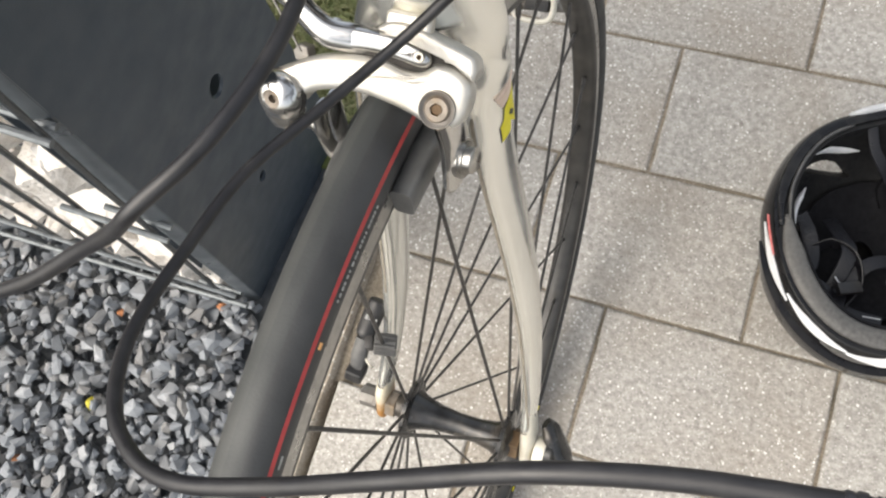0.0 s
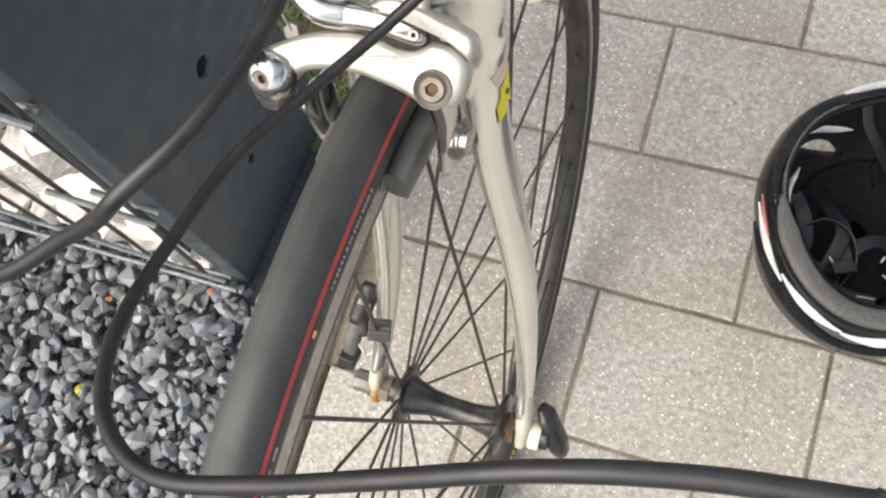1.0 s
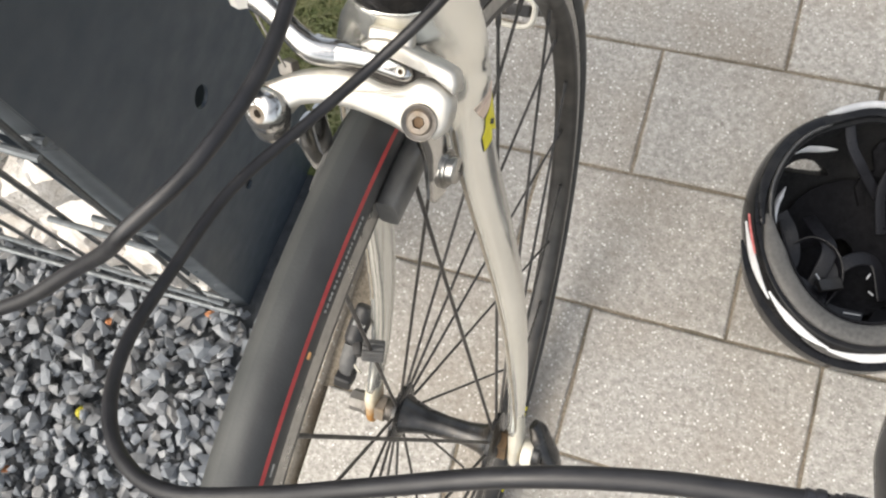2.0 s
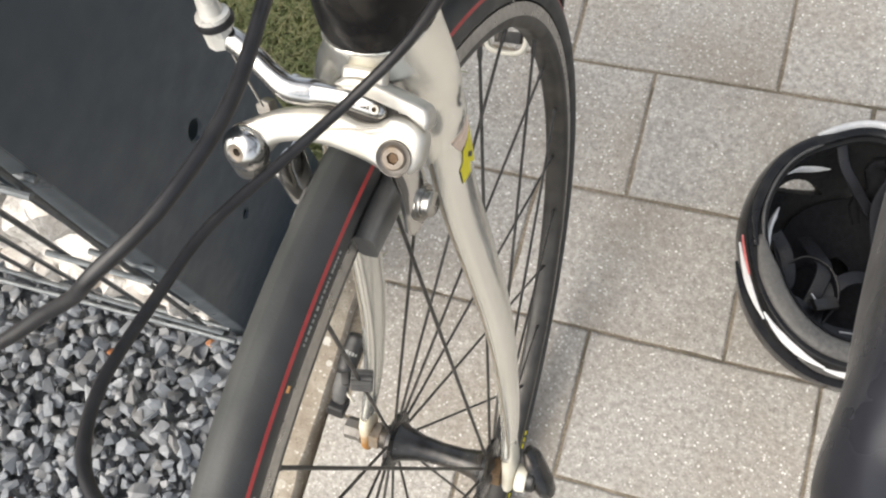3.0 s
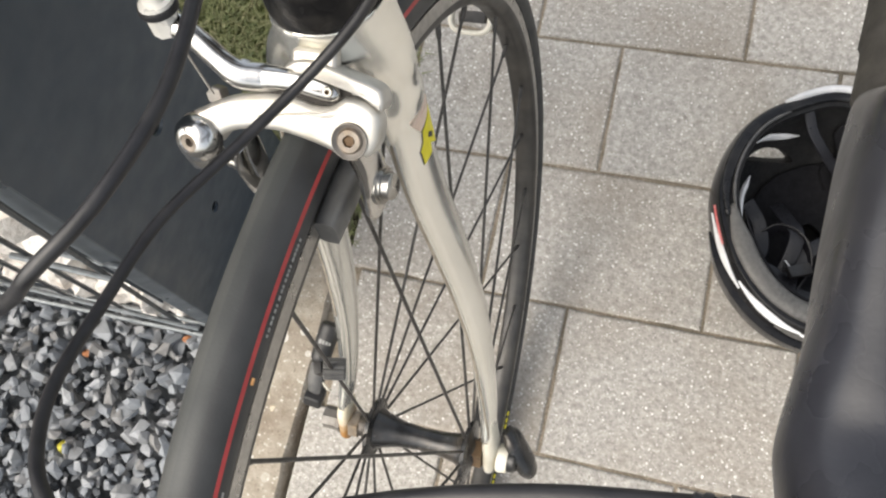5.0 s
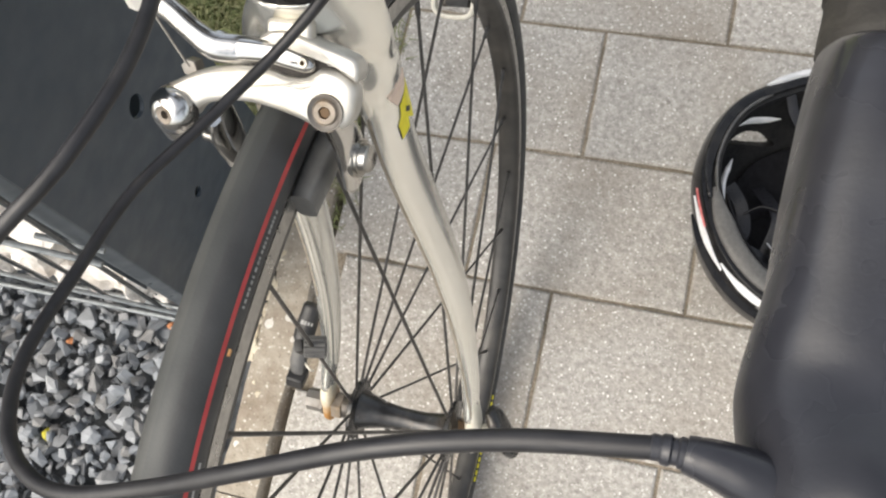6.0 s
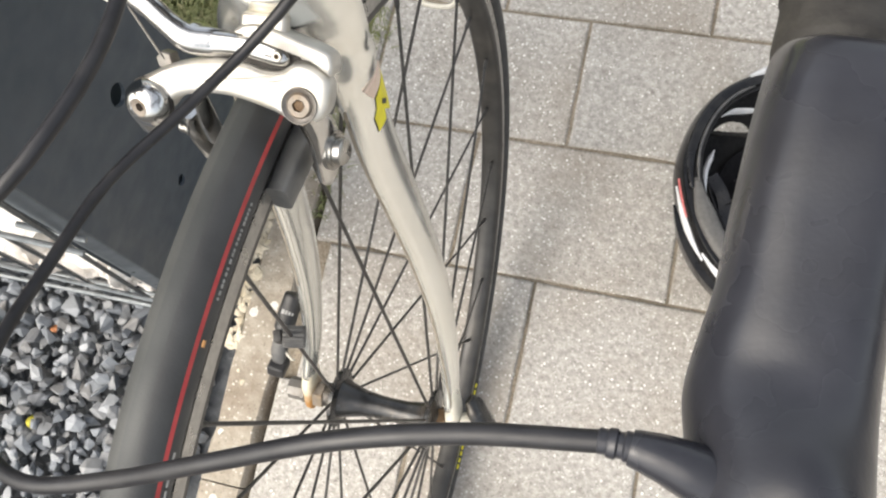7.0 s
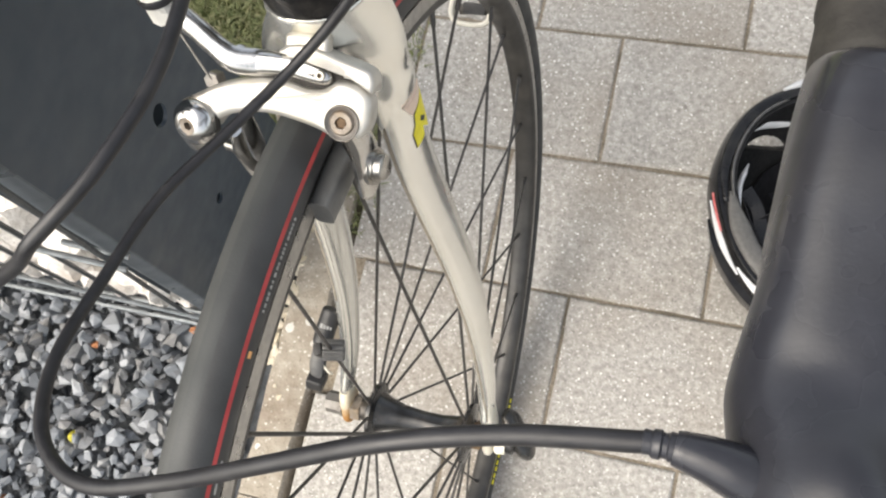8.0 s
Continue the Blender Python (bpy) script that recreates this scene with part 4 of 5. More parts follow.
def head_and_frame():
    base = Vector((0.0065, 0.1405, 0.3470)) - STEER * 0.0016
    bm = lathe(bmesh.new(), [(0.0, 0.0), (0.0, 0.0205), (0.0012, 0.0224), (0.005, 0.0232), (0.020, 0.0235), (0.120, 0.0212), (0.135, 0.0220), (0.140, 0.0)], base, STEER, 40)
    frame_part = part("head_tube", bm, BLACK_PAINT, bicycle, "glossy black head tube with scuffs", AXLE)
    top = base + STEER * 0.09
    bm = tube([base + STEER * 0.035 + Vector((0, 0.012, 0)), (0, 0.41, 0.120), (0, 0.585, -0.055)], [0.019, 0.020, 0.018], sides=18)
    part("down_tube", bm, BLACK_PAINT, bicycle, loc=AXLE)
    bm = tube([top + Vector((0, 0.012, 0)), (0, 0.42, 0.475), (0, 0.66, 0.470)], [0.017, 0.016, 0.015], sides=18)
    part("top_tube", bm, BLACK_PAINT, bicycle, loc=AXLE)
    # right crank, dark and glossy, with its pedal
    bm = sweep(bmesh.new(), glide([(-0.052, 0.585, -0.060), (-0.054, 0.520, -0.130), (-0.056, 0.458, -0.202)], 6), [0.009, 0.008, 0.0085], [0.016, 0.012, 0.014], sides=14)
    crank = part("crank", bm, BLACK_PAINT, bicycle, "dark glossy crank arm", AXLE)
    centre, tip = Vector((-0.0990, 0.4360, -0.1880)), Vector((0, 0.86, 0.5))
    loop = []
    for k in range(33):
        t = 2 * math.pi * k / 32
        c, w = math.cos(t), math.sin(t)
        loop.append(centre + Vector((1, 0, 0)) * 0.0215 * math.copysign(abs(c) ** 0.6, c) + tip * 0.0150 * math.copysign(abs(w) ** 0.7, w))
    part("pedal", sweep(bmesh.new(), loop, 0.0070, 0.0028, side=(0, -0.5, 0.86), sides=10, power=3, cap=False), CREAM, crank, "cream plastic pedal frame")
    part("pedal_core", block(bmesh.new(), (0.026, 0.012, 0.014), Matrix.Translation(centre + Vector((0.004, 0.002, 0.0))) @ Matrix.Rotation(0.52, 4, "X"), 0.003), SENSOR, crank)
    bm = lathe(bmesh.new(), [(-0.060, 0.0), (-0.060, 0.006), (-0.004, 0.006), (-0.004, 0.0)], (-0.056, 0.450, -0.200), (1, 0.12, 0), 12)
    part("pedal_axle", bm, GREY_METAL, crank)
    # bars above and behind the view
    stem_top = base + STEER * 0.150
    bm = tube([stem_top - STEER * 0.02, stem_top, stem_top + Vector((0, -0.03, 0.006)), (0, 0.155, 0.505)], [0.018, 0.017, 0.015, 0.016], sides=16)
    part("stem", bm, BLACK_PAINT, bicycle, loc=AXLE)
    half = [(0.1892, 0.058, 0.4300), (0.1892, 0.095, 0.4300), (0.1890, 0.128, 0.4360), (0.183, 0.152, 0.4520), (0.160, 0.168, 0.480), (0.05, 0.172, 0.505)]
    path = glide([(-x, y, z) for x, y, z in half] + half[::-1], 40)
    # each turn of tape overlaps the one before it
    far = [0.0]
    for a, b in zip(path, path[1:]):
        far.append(far[-1] + (b - a).length)
    wraps = [0.0145 + 0.0006 * ((d / 0.0125) % 1.0) ** 1.6 + 0.0003 * noise.noise((d * 160, 0, 0)) for d in far]
    bm = sweep(bmesh.new(), path, wraps, sides=24)
    part("handlebar", bm, TAPE, bicycle, "drop bar wrapped in worn dark tape", AXLE)


HOOD_SIDES = 56


def brake_hood(side):
    """A rubber lever hood: flat-topped, waisted, with a bulb at the front and a cable stub at its inner flank."""
    # y, inner edge, outer edge, centre z, half height
    stations = [(0.0765, 0.1764, 0.1965, 0.4450, 0.0186), (0.0757, 0.1748, 0.1975, 0.4447, 0.0204), (0.0735, 0.1737, 0.1988, 0.4446, 0.0216), (0.0690, 0.1728, 0.1995, 0.4446, 0.0222), (0.0600, 0.1716, 0.1998, 0.4448, 0.0220),
                (0.0480, 0.1707, 0.1996, 0.4456, 0.0206), (0.0337, 0.1697, 0.1990, 0.4468, 0.0182), (0.0240, 0.1694, 0.1988, 0.4474, 0.0167), (0.0165, 0.1681, 0.1990, 0.4478, 0.0158), (0.0090, 0.1669, 0.1992, 0.4470, 0.0164),
                (0.0023, 0.1665, 0.1992, 0.4472, 0.0174), (-0.0040, 0.1678, 0.1992, 0.4482, 0.0186), (-0.0110, 0.1694, 0.1992, 0.4496, 0.0198), (-0.0185, 0.1702, 0.1988, 0.4506, 0.0200), (-0.0270, 0.1714, 0.1975, 0.4506, 0.0180), (-0.0350, 0.1742, 0.1950, 0.4498, 0.0140), (-0.0415, 0.1777, 0.1880, 0.4490, 0.0080)]
    stations = [(y, (a + b) / 2, (b - a) / 2, z, h) for y, a, b, z, h in stations]
    table = np.array(stations)
    places = np.linspace(0, len(table) - 1, 110)
    rows = np.stack([np.interp(places, range(len(table)), table[:, k]) for k in range(5)], 1)
    for _ in range(6):
        rows[1:-1] = 0.25 * rows[:-2] + 0.5 * rows[1:-1] + 0.25 * rows[2:]
    bm = bmesh.new()
    rings = []
    for y, cx, w, cz, h in rows:
        ring = []
        for k in range(HOOD_SIDES):
            t = 2 * math.pi * k / HOOD_SIDES
            c, s = math.cos(t), math.sin(t)
            power = 2.5 + 0.9 * min(max((y - 0.012) / 0.03, 0.0), 1.0)
            x, z = cx + w * math.copysign(abs(c) ** (2 / power), c), cz + h * math.copysign(abs(s) ** (2 / power), s)
            # a raised horn at the front, a shallow dip before it
            if s > 0:
                z += 0.0022 * math.exp(-((y + 0.008) / 0.0080) ** 2 - ((x - 0.1855) / 0.0065) ** 2) - 0.0018 * math.exp(-((y + 0.021) / 0.006) ** 2 - ((x - 0.1845) / 0.005) ** 2) - 0.0012 * math.exp(-((y - 0.006) / 0.006) ** 2 - ((x - 0.179) / 0.008) ** 2)
            # the back lip is cut square to the sloping bar
            lean = min(max((y - 0.03) / 0.04, 0.0), 1.0)
            ring.append(bm.verts.new((side * x, y + (0.446 - z) * 0.42 * lean * lean, z)))
        rings.append(ring)
    for r, q in zip(rings, rings[1:]):
        for k in range(HOOD_SIDES):
            bm.faces.new((r[k], r[(k + 1) % HOOD_SIDES], q[(k + 1) % HOOD_SIDES], q[k]))
    bm.faces.new(rings[0])
    bm.faces.new(rings[-1][::-1])
    hood = part("brake_hood", bm, HOOD, bicycle, "smooth black rubber brake lever hood", AXLE, auto=60)
    bm = tube([(side * 0.1790, -0.0128, 0.4560), (side * 0.1735, -0.0122, 0.4585), (side * 0.1690, -0.0114, 0.4602), (side * 0.1650, -0.0106, 0.4611), (side * 0.1610, -0.0101, 0.4615), (side * 0.1588, -0.0099, 0.4615)], [0.0064, 0.0056, 0.0049, 0.0042, 0.0035, 0.0031], sides=20)
    part("cable_boot", bm, HOOD, hood, "tapered rubber cable boot")
    bm = lathe(bmesh.new(), [(0.0, 0.0), (0.0, 0.0026), (0.0012, 0.0027), (0.0016, 0.0023), (0.0024, 0.0023), (0.0028, 0.0027), (0.0040, 0.0026), (0.0044, 0.0022), (0.0056, 0.0023), (0.0060, 0.0020), (0.0060, 0.0)], (side * 0.1592, -0.0099, 0.4615), (-side, 0.0, -0.04), 16)
    part("boot_collar", bm, HOOD, hood, "ribbed rubber collar")
    bm = tube([(side * 0.181, -0.032, 0.444), (side * 0.181, -0.048, 0.428), (side * 0.181, -0.058, 0.385), (side * 0.179, -0.046, 0.335)], [0.009, 0.010, 0.008, 0.006], sides=12)
    part("brake_lever", bm, BLACK_PAINT, hood)
    return hood


def caliper():
    """Dual-pivot rim brake: forged plates set on one tilted face, with pads on drop links."""
    root = Vector((0.0241, 0.0911, 0.3315))
    facing = Vector((0.0720, -0.5743, 0.8155))
    across, rise = Vector((0.9974, 0.0415, -0.0589)), Vector((0.0, 0.8176, 0.5758))
    front = Vector((0, -0.95, 0.31))

    def spot(a, b, lift=0.0):
        """A place on the tilted face, in millimetres from the pivot."""
        return root + (across * a + rise * b + facing * lift) * 0.001

    def forged(outline, thick, lift, crown, steps=5):
        """A plate with a flowing outline and crowned, rounded edges."""
        p = [Vector((x, y)) for x, y in outline]
        n = len(p)
        flow = []
        for k in range(n):
            a, b, c, d = p[k - 1], p[k], p[(k + 1) % n], p[(k + 2) % n]
            for j in range(steps):
                t = j / steps
                flow.append(0.5 * (2 * b + (c - a) * t + (2 * a - 5 * b + 4 * c - d) * t * t + (3 * b - a - 3 * c + d) * t ** 3))
        m = len(flow)
        area = sum(flow[k - 1].x * flow[k].y - flow[k].x * flow[k - 1].y for k in range(m))
        inward = []
        for k in range(m):
            e = (flow[(k + 1) % m] - flow[k - 1]).normalized()
            inward.append(Vector((-e.y, e.x)) * (1 if area > 0 else -1))
        def inset(k, d):
            while d > 0.05:
                q = flow[k] + inward[k] * d
                if min((q - f).length for f in flow) > d * 0.86:
                    return q
                d *= 0.8
            return flow[k]
        bm = bmesh.new()
        rings = []
        for d, drop in ((0.0, thick), (0.0, crown), (0.12 * crown, 0.62 * crown), (0.4 * crown, 0.3 * crown), (0.9 * crown, 0.1 * crown), (1.5 * crown, 0.02 * crown)):
            rings.append([bm.verts.new(spot(*(inset(k, d)), lift - drop)) for k in range(m)])
        for r, q in zip(rings, rings[1:]):
            for k in range(m):
                bm.faces.new((r[k], r[(k + 1) % m], q[(k + 1) % m], q[k]))
        bmesh.ops.triangulate(bm, faces=[bm.faces.new(rings[-1]), bm.faces.new(rings[0][::-1])])
        return bm

    lower = ((-66, -1), (-64.5, 1.4), (-58.2, 5.0), (-50.9, 8.6), (-41.5, 11.2), (-31.1, 12.6), (-21.1, 12.0), (-15.3, 10.6), (-9.2, 10.6), (-5.0, 12.8), (-2.0, 14.9), (3.5, 14.6), (8.9, 11.6), (11.1, 8.4), (11.5, 3.9), (10.6, -1.2), (7.8, -5.6), (2.5, -7.6), (-4.0, -6.8), (-10.6, -4.4), (-19.1, -2.3), (-27.7, -0.9), (-36.2, -0.9), (-44.7, -2.4), (-49.9, -5.0), (-54, -9.5), (-60, -9.5))
    upper = ((-46.5, 20.0), (-43.0, 24.4), (-36.0, 22.6), (-21.6, 22.3), (-13.3, 21.0), (-7.4, 19.2), (-4.6, 16.2), (-5.4, 13.4), (-8.8, 12.2), (-16.5, 13.2), (-22.8, 14.2), (-32.1, 14.0), (-41.0, 13.0), (-45.4, 15.6))
    shoulder = ((-25.0, 22.9), (-22.5, 26.0), (-16.0, 27.0), (-9.0, 25.5), (-1.5, 23.4), (5.7, 21.3), (10.6, 19.2), (12.2, 15.9), (12.2, 13.2), (11.4, 11.4), (9.0, 12.6), (3.5, 15.8), (0.4, 16.2), (-0.8, 18.2), (-6.0, 21.0), (-13.0, 22.6))
    body = part("brake_caliper", forged(lower, 9, 0.6, 2.6), SATIN, bicycle, "satin silver dual-pivot brake caliper", AXLE, auto=50)
    part("upper_arm", forged(upper, 7, 0.4, 2.7), POLISHED, body, "polished upper brake arm", auto=50)
    neck = sweep(bmesh.new(), glide([spot(-75.5, 34.6, -2.4), spot(-68, 33.0, -2.0), spot(-60, 28.8, -1.6), spot(-52, 23.0, -1.4), spot(-44.5, 18.6, -1.8), spot(-36, 17.8, -3.6), spot(-28, 17.8, -5.5)], 6), [0.0054, 0.0052, 0.0047, 0.0048, 0.0056, 0.0058, 0.0050], [0.0046, 0.0044, 0.0042, 0.0042, 0.0044, 0.0042, 0.0036], side=rise, sides=24)
    part("arm_neck", neck, POLISHED, body, "slim polished neck of the upper arm", auto=60)
    part("shoulder_plate", forged(shoulder, 11, 0.9, 1.5), SATIN, body, auto=50)
    # a near-black plate stands in for the shade between the arms
    hollow = ((-33, 16), (-10, 24), (2, 21), (9, 15), (6, 8), (-8, 7), (-30, 9))
    part("arm_gap", forged(hollow, 8, -3.2, 0.8), DARK_HOLE, body)
    bm = bmesh.new()
    for lift, wide, a, b in ((-4.4, 17, -15, 26),):
        block(bm, (wide * 0.001, 0.009, 0.007), Matrix.Translation(spot(a, b, lift)) @ Matrix((across, rise, facing)).transposed().to_4x4(), 0.0018, 3)
    part("mount_bridge", bm, SATIN, body)

    def bolt(name, at, r, deep, parent, material=BOLT, axis=facing):
        bm = lathe(bmesh.new(), [(-deep, 0.0), (-deep, r), (-0.0007, r), (0.0, r * 0.86), (0.0, r * 0.48)], at, axis, 28)
        made = part(name, bm, material, parent)
        bm = lathe(bmesh.new(), [(0.0, r * 0.48), (-0.0009, r * 0.45), (-0.0009, 0.0)], at, axis, 6)
        part("hex_socket", bm, RUST, made, auto=20)
        return made
    # main pivot: a rusty-brown bolt sunk in a dark ring
    bm = lathe(bmesh.new(), [(0.0002, 0.0070), (0.0011, 0.0068), (0.0011, 0.0065), (0.0001, 0.0054), (-0.0002, 0.0)], spot(0.3, -0.6, 0.6), facing, 36)
    part("bolt_seat", bm, GREY_METAL, body, "dark grey seat round the pivot bolt")
    bolt("pivot_bolt", spot(0.2, -0.5, 1.75), 0.0049, 0.003, body)
    bolt("small_screw", spot(-8.8, 16.4, 1.3), 0.0020, 0.003, body, SATIN)
    # cable clamp: a domed bolt over a dark washer, with the release tab below
    at = spot(-60.6, -7.4, 0.0)
    aim = Vector((-0.10, -0.70, 0.70)).normalized()
    bm = lathe(bmesh.new(), [(-0.0030, 0.0), (-0.0030, 0.0098), (-0.0018, 0.0098), (-0.0018, 0.0)], at, aim, 32)
    part("washer", bm, DARK_HOLE, body)
    bm = lathe(bmesh.new(), [(-0.0018, 0.0), (-0.0018, 0.0092), (0.0, 0.0094), (0.0024, 0.0088), (0.0044, 0.0070), (0.0056, 0.0048), (0.0058, 0.0038), (0.0052, 0.0035)], at, aim, 36)
    dome = part("clamp_bolt", bm, POLISHED, body, "domed polished cable clamp bolt")
    bm = lathe(bmesh.new(), [(0.0052, 0.0035), (0.0050, 0.0017)], at, aim, 24)
    part("bolt_face", bm, BOLT, dome)
    bm = lathe(bmesh.new(), [(0.0050, 0.0019), (0.0026, 0.0018), (0.0026, 0.0)], at, aim, 6)
    part("hex_socket", bm, BOLT, dome, auto=20)
    bm = sweep(bmesh.new(), glide([spot(-61, -4, -4.5), spot(-60.8, -9, -4.0), spot(-60.0, -14, -4.2), spot(-59.0, -18.5, -5.5), spot(-58.4, -21, -7)], 6), [0.0075, 0.0086, 0.0084, 0.0062, 0.0012], [0.0040, 0.0046, 0.0046, 0.0036, 0.0010], side=across, sides=24)
    part("release_tab", bm, POLISHED, body, "polished quick release tab")
    bm = lathe(bmesh.new(), [(-0.003, 0.0), (-0.003, 0.0036), (0.002, 0.0036), (0.003, 0.0030), (0.003, 0.0)], spot(-55.0, 9.0, -6), facing, 6)
    part("wire_anchor", bm, GREY_METAL, body, "weathered brassy cable anchor nut", auto=20)
    # adjuster: nut, rubber ring, knurled barrel
    foot, up = spot(-73.0, 35.0, -1.0), Vector((-0.06, 0.34, 0.94)).normalized()
    bm = lathe(bmesh.new(), [(-0.004, 0.0), (-0.004, 0.0060), (0.0045, 0.0062), (0.0045, 0.0)], foot, up, 8)
    part("adjuster_nut", bm, BARREL, body, auto=20)
    bm = lathe(bmesh.new(), [(0.0045, 0.0060), (0.0048, 0.0074), (0.0062, 0.0078), (0.0076, 0.0074), (0.0078, 0.0060)], foot, up, 24)
    part("rubber_ring", bm, CABLE, body, "black rubber ring")
    bm = lathe(bmesh.new(), [(0.0076, 0.0068), (0.0092, 0.0066), (0.0098, 0.0046), (0.0200, 0.0036), (0.0240, 0.0036), (0.0240, 0.0)], foot, up, 16)
    part("adjuster_barrel", bm, BARREL, body, "tapered silver barrel adjuster", auto=25)
    part("brake_housing", tube([foot + up * 0.022, foot + up * 0.05, (-0.056, 0.152, 0.470), (-0.084, 0.160, 0.500), (-0.120, 0.142, 0.496)], 0.0025), CABLE, body)
    part("brake_wire", tube([foot, foot.lerp(spot(-55.0, 9.5, -3), 0.5), spot(-55.0, 9.5, -3)], 0.0005, sides=6), GREY_METAL, body)
    for side in (-1, 1):
        if side > 0:
            path = [(0.0262, 0.0905, 0.3270), (0.0282, 0.0880, 0.3170), (0.0282, 0.0850, 0.3060), (0.0268, 0.0810, 0.2930), (0.0256, 0.0790, 0.2860)]
            bulk = [0.0040, 0.0040, 0.0040, 0.0036, 0.0018]
            broad = [0.0068, 0.0082, 0.0096, 0.0086, 0.0045]
        else:
            path = [(-0.0270, 0.0880, 0.3150), (-0.0276, 0.0865, 0.3110), (-0.0276, 0.0845, 0.3050), (-0.0262, 0.0810, 0.2930), (-0.0250, 0.0790, 0.2860)]
            bulk = [0.0022, 0.0022, 0.0022, 0.0020, 0.0012]
            broad = [0.0050, 0.0060, 0.0068, 0.0060, 0.0030]
        if side < 0:
            prong = sweep(bmesh.new(), glide([(-0.0200, 0.0900, 0.3240), (-0.0205, 0.0872, 0.3150), (-0.0205, 0.0840, 0.3050), (-0.0200, 0.0815, 0.2970)], 6), [0.0016, 0.0019, 0.0019, 0.0010], [0.0040, 0.0050, 0.0050, 0.0024], side=(1, 0, 0), sides=14, power=2.4)
            part("pad_clip", prong, POLISHED, body, "bright metal pad clip")
        link = part("pad_arm", sweep(bmesh.new(), glide(path, 6), bulk, broad, side=(1, 0, 0), sides=16, power=2.4), POLISHED, body, "bright drop link")
        x = 0.0318 if side > 0 else -0.0290
        k = 1.1 if side > 0 else 0.6
        bm = lathe(bmesh.new(), [(-0.001, 0.0), (-0.001, 0.0072 * k), (0.0010, 0.0072 * k), (0.0010, 0.0060 * k), (0.0022, 0.0060 * k), (0.0022, 0.0050 * k), (0.0050, 0.0048 * k), (0.0058, 0.0038 * k), (0.0058, 0.0)], (x, 0.0838, 0.3065), (side, -0.05, 0.15), 20)
        part("pad_bolt", bm, BRIGHT_STEEL, link)
        lean = 0.0026 if side > 0 else 0.0
        path = glide([(side * 0.0150 - lean, 0.1150, 0.2830), (side * 0.0155 - lean, 0.1000, 0.2900), (side * 0.0158 - lean, 0.0800, 0.2965), (side * 0.0155 - lean, 0.0620, 0.3010)], 6)
        bm = sweep(bmesh.new(), path, [0.0045, 0.0052, 0.0052, 0.0046], [0.0060, 0.0070, 0.0078, 0.0072], side=(1, 0, 0), sides=20, power=4.0)
        part("brake_pad", bm, PAD, link, "grey-black brake pad and holder", auto=50)
    return body


def cables():
    def run(label, points):
        return part("gear_cable", tube(points, 0.00205, steps=8, sides=12), CABLE, bicycle, label, AXLE)
    run("black gear cable housing looping across the front wheel", [(0.0572, 0.1333, 0.4089), (0.0369, 0.1187, 0.3785), (0.0156, 0.1003, 0.3609), (-0.0021, 0.0720, 0.3606), (-0.0159, 0.0403, 0.3688), (-0.0183, 0.0089, 0.3803), (-0.0141, -0.0176, 0.3959), (-0.0043, -0.0351, 0.4070), (0.0101, -0.0446, 0.4159), (0.0277, -0.0468, 0.4231), (0.0523, -0.0400, 0.4313), (0.0789, -0.0304, 0.4441), (0.1058, -0.0205, 0.4551), (0.1302, -0.0139, 0.4592), (0.1545, -0.0099, 0.4614)])
    run("black gear cable housing from the far lever", [(-0.0710, -0.0300, 0.4025), (-0.0504, -0.0224, 0.4120), (-0.0304, -0.0143, 0.4208), (-0.0139, -0.0052, 0.4304), (-0.0006, 0.0005, 0.4396), (0.0091, 0.0059, 0.4487), (0.0214, 0.0248, 0.4515), (0.0245, 0.0539, 0.4458), (0.0179, 0.0879, 0.4376), (0.0090, 0.1220, 0.4285), (-0.0040, 0.1500, 0.4200)])


front_wheel()
quick_release()
fork()
speed_sensor()
head_and_frame()
brake_hood(1)
brake_hood(-1)
caliper()
cables()


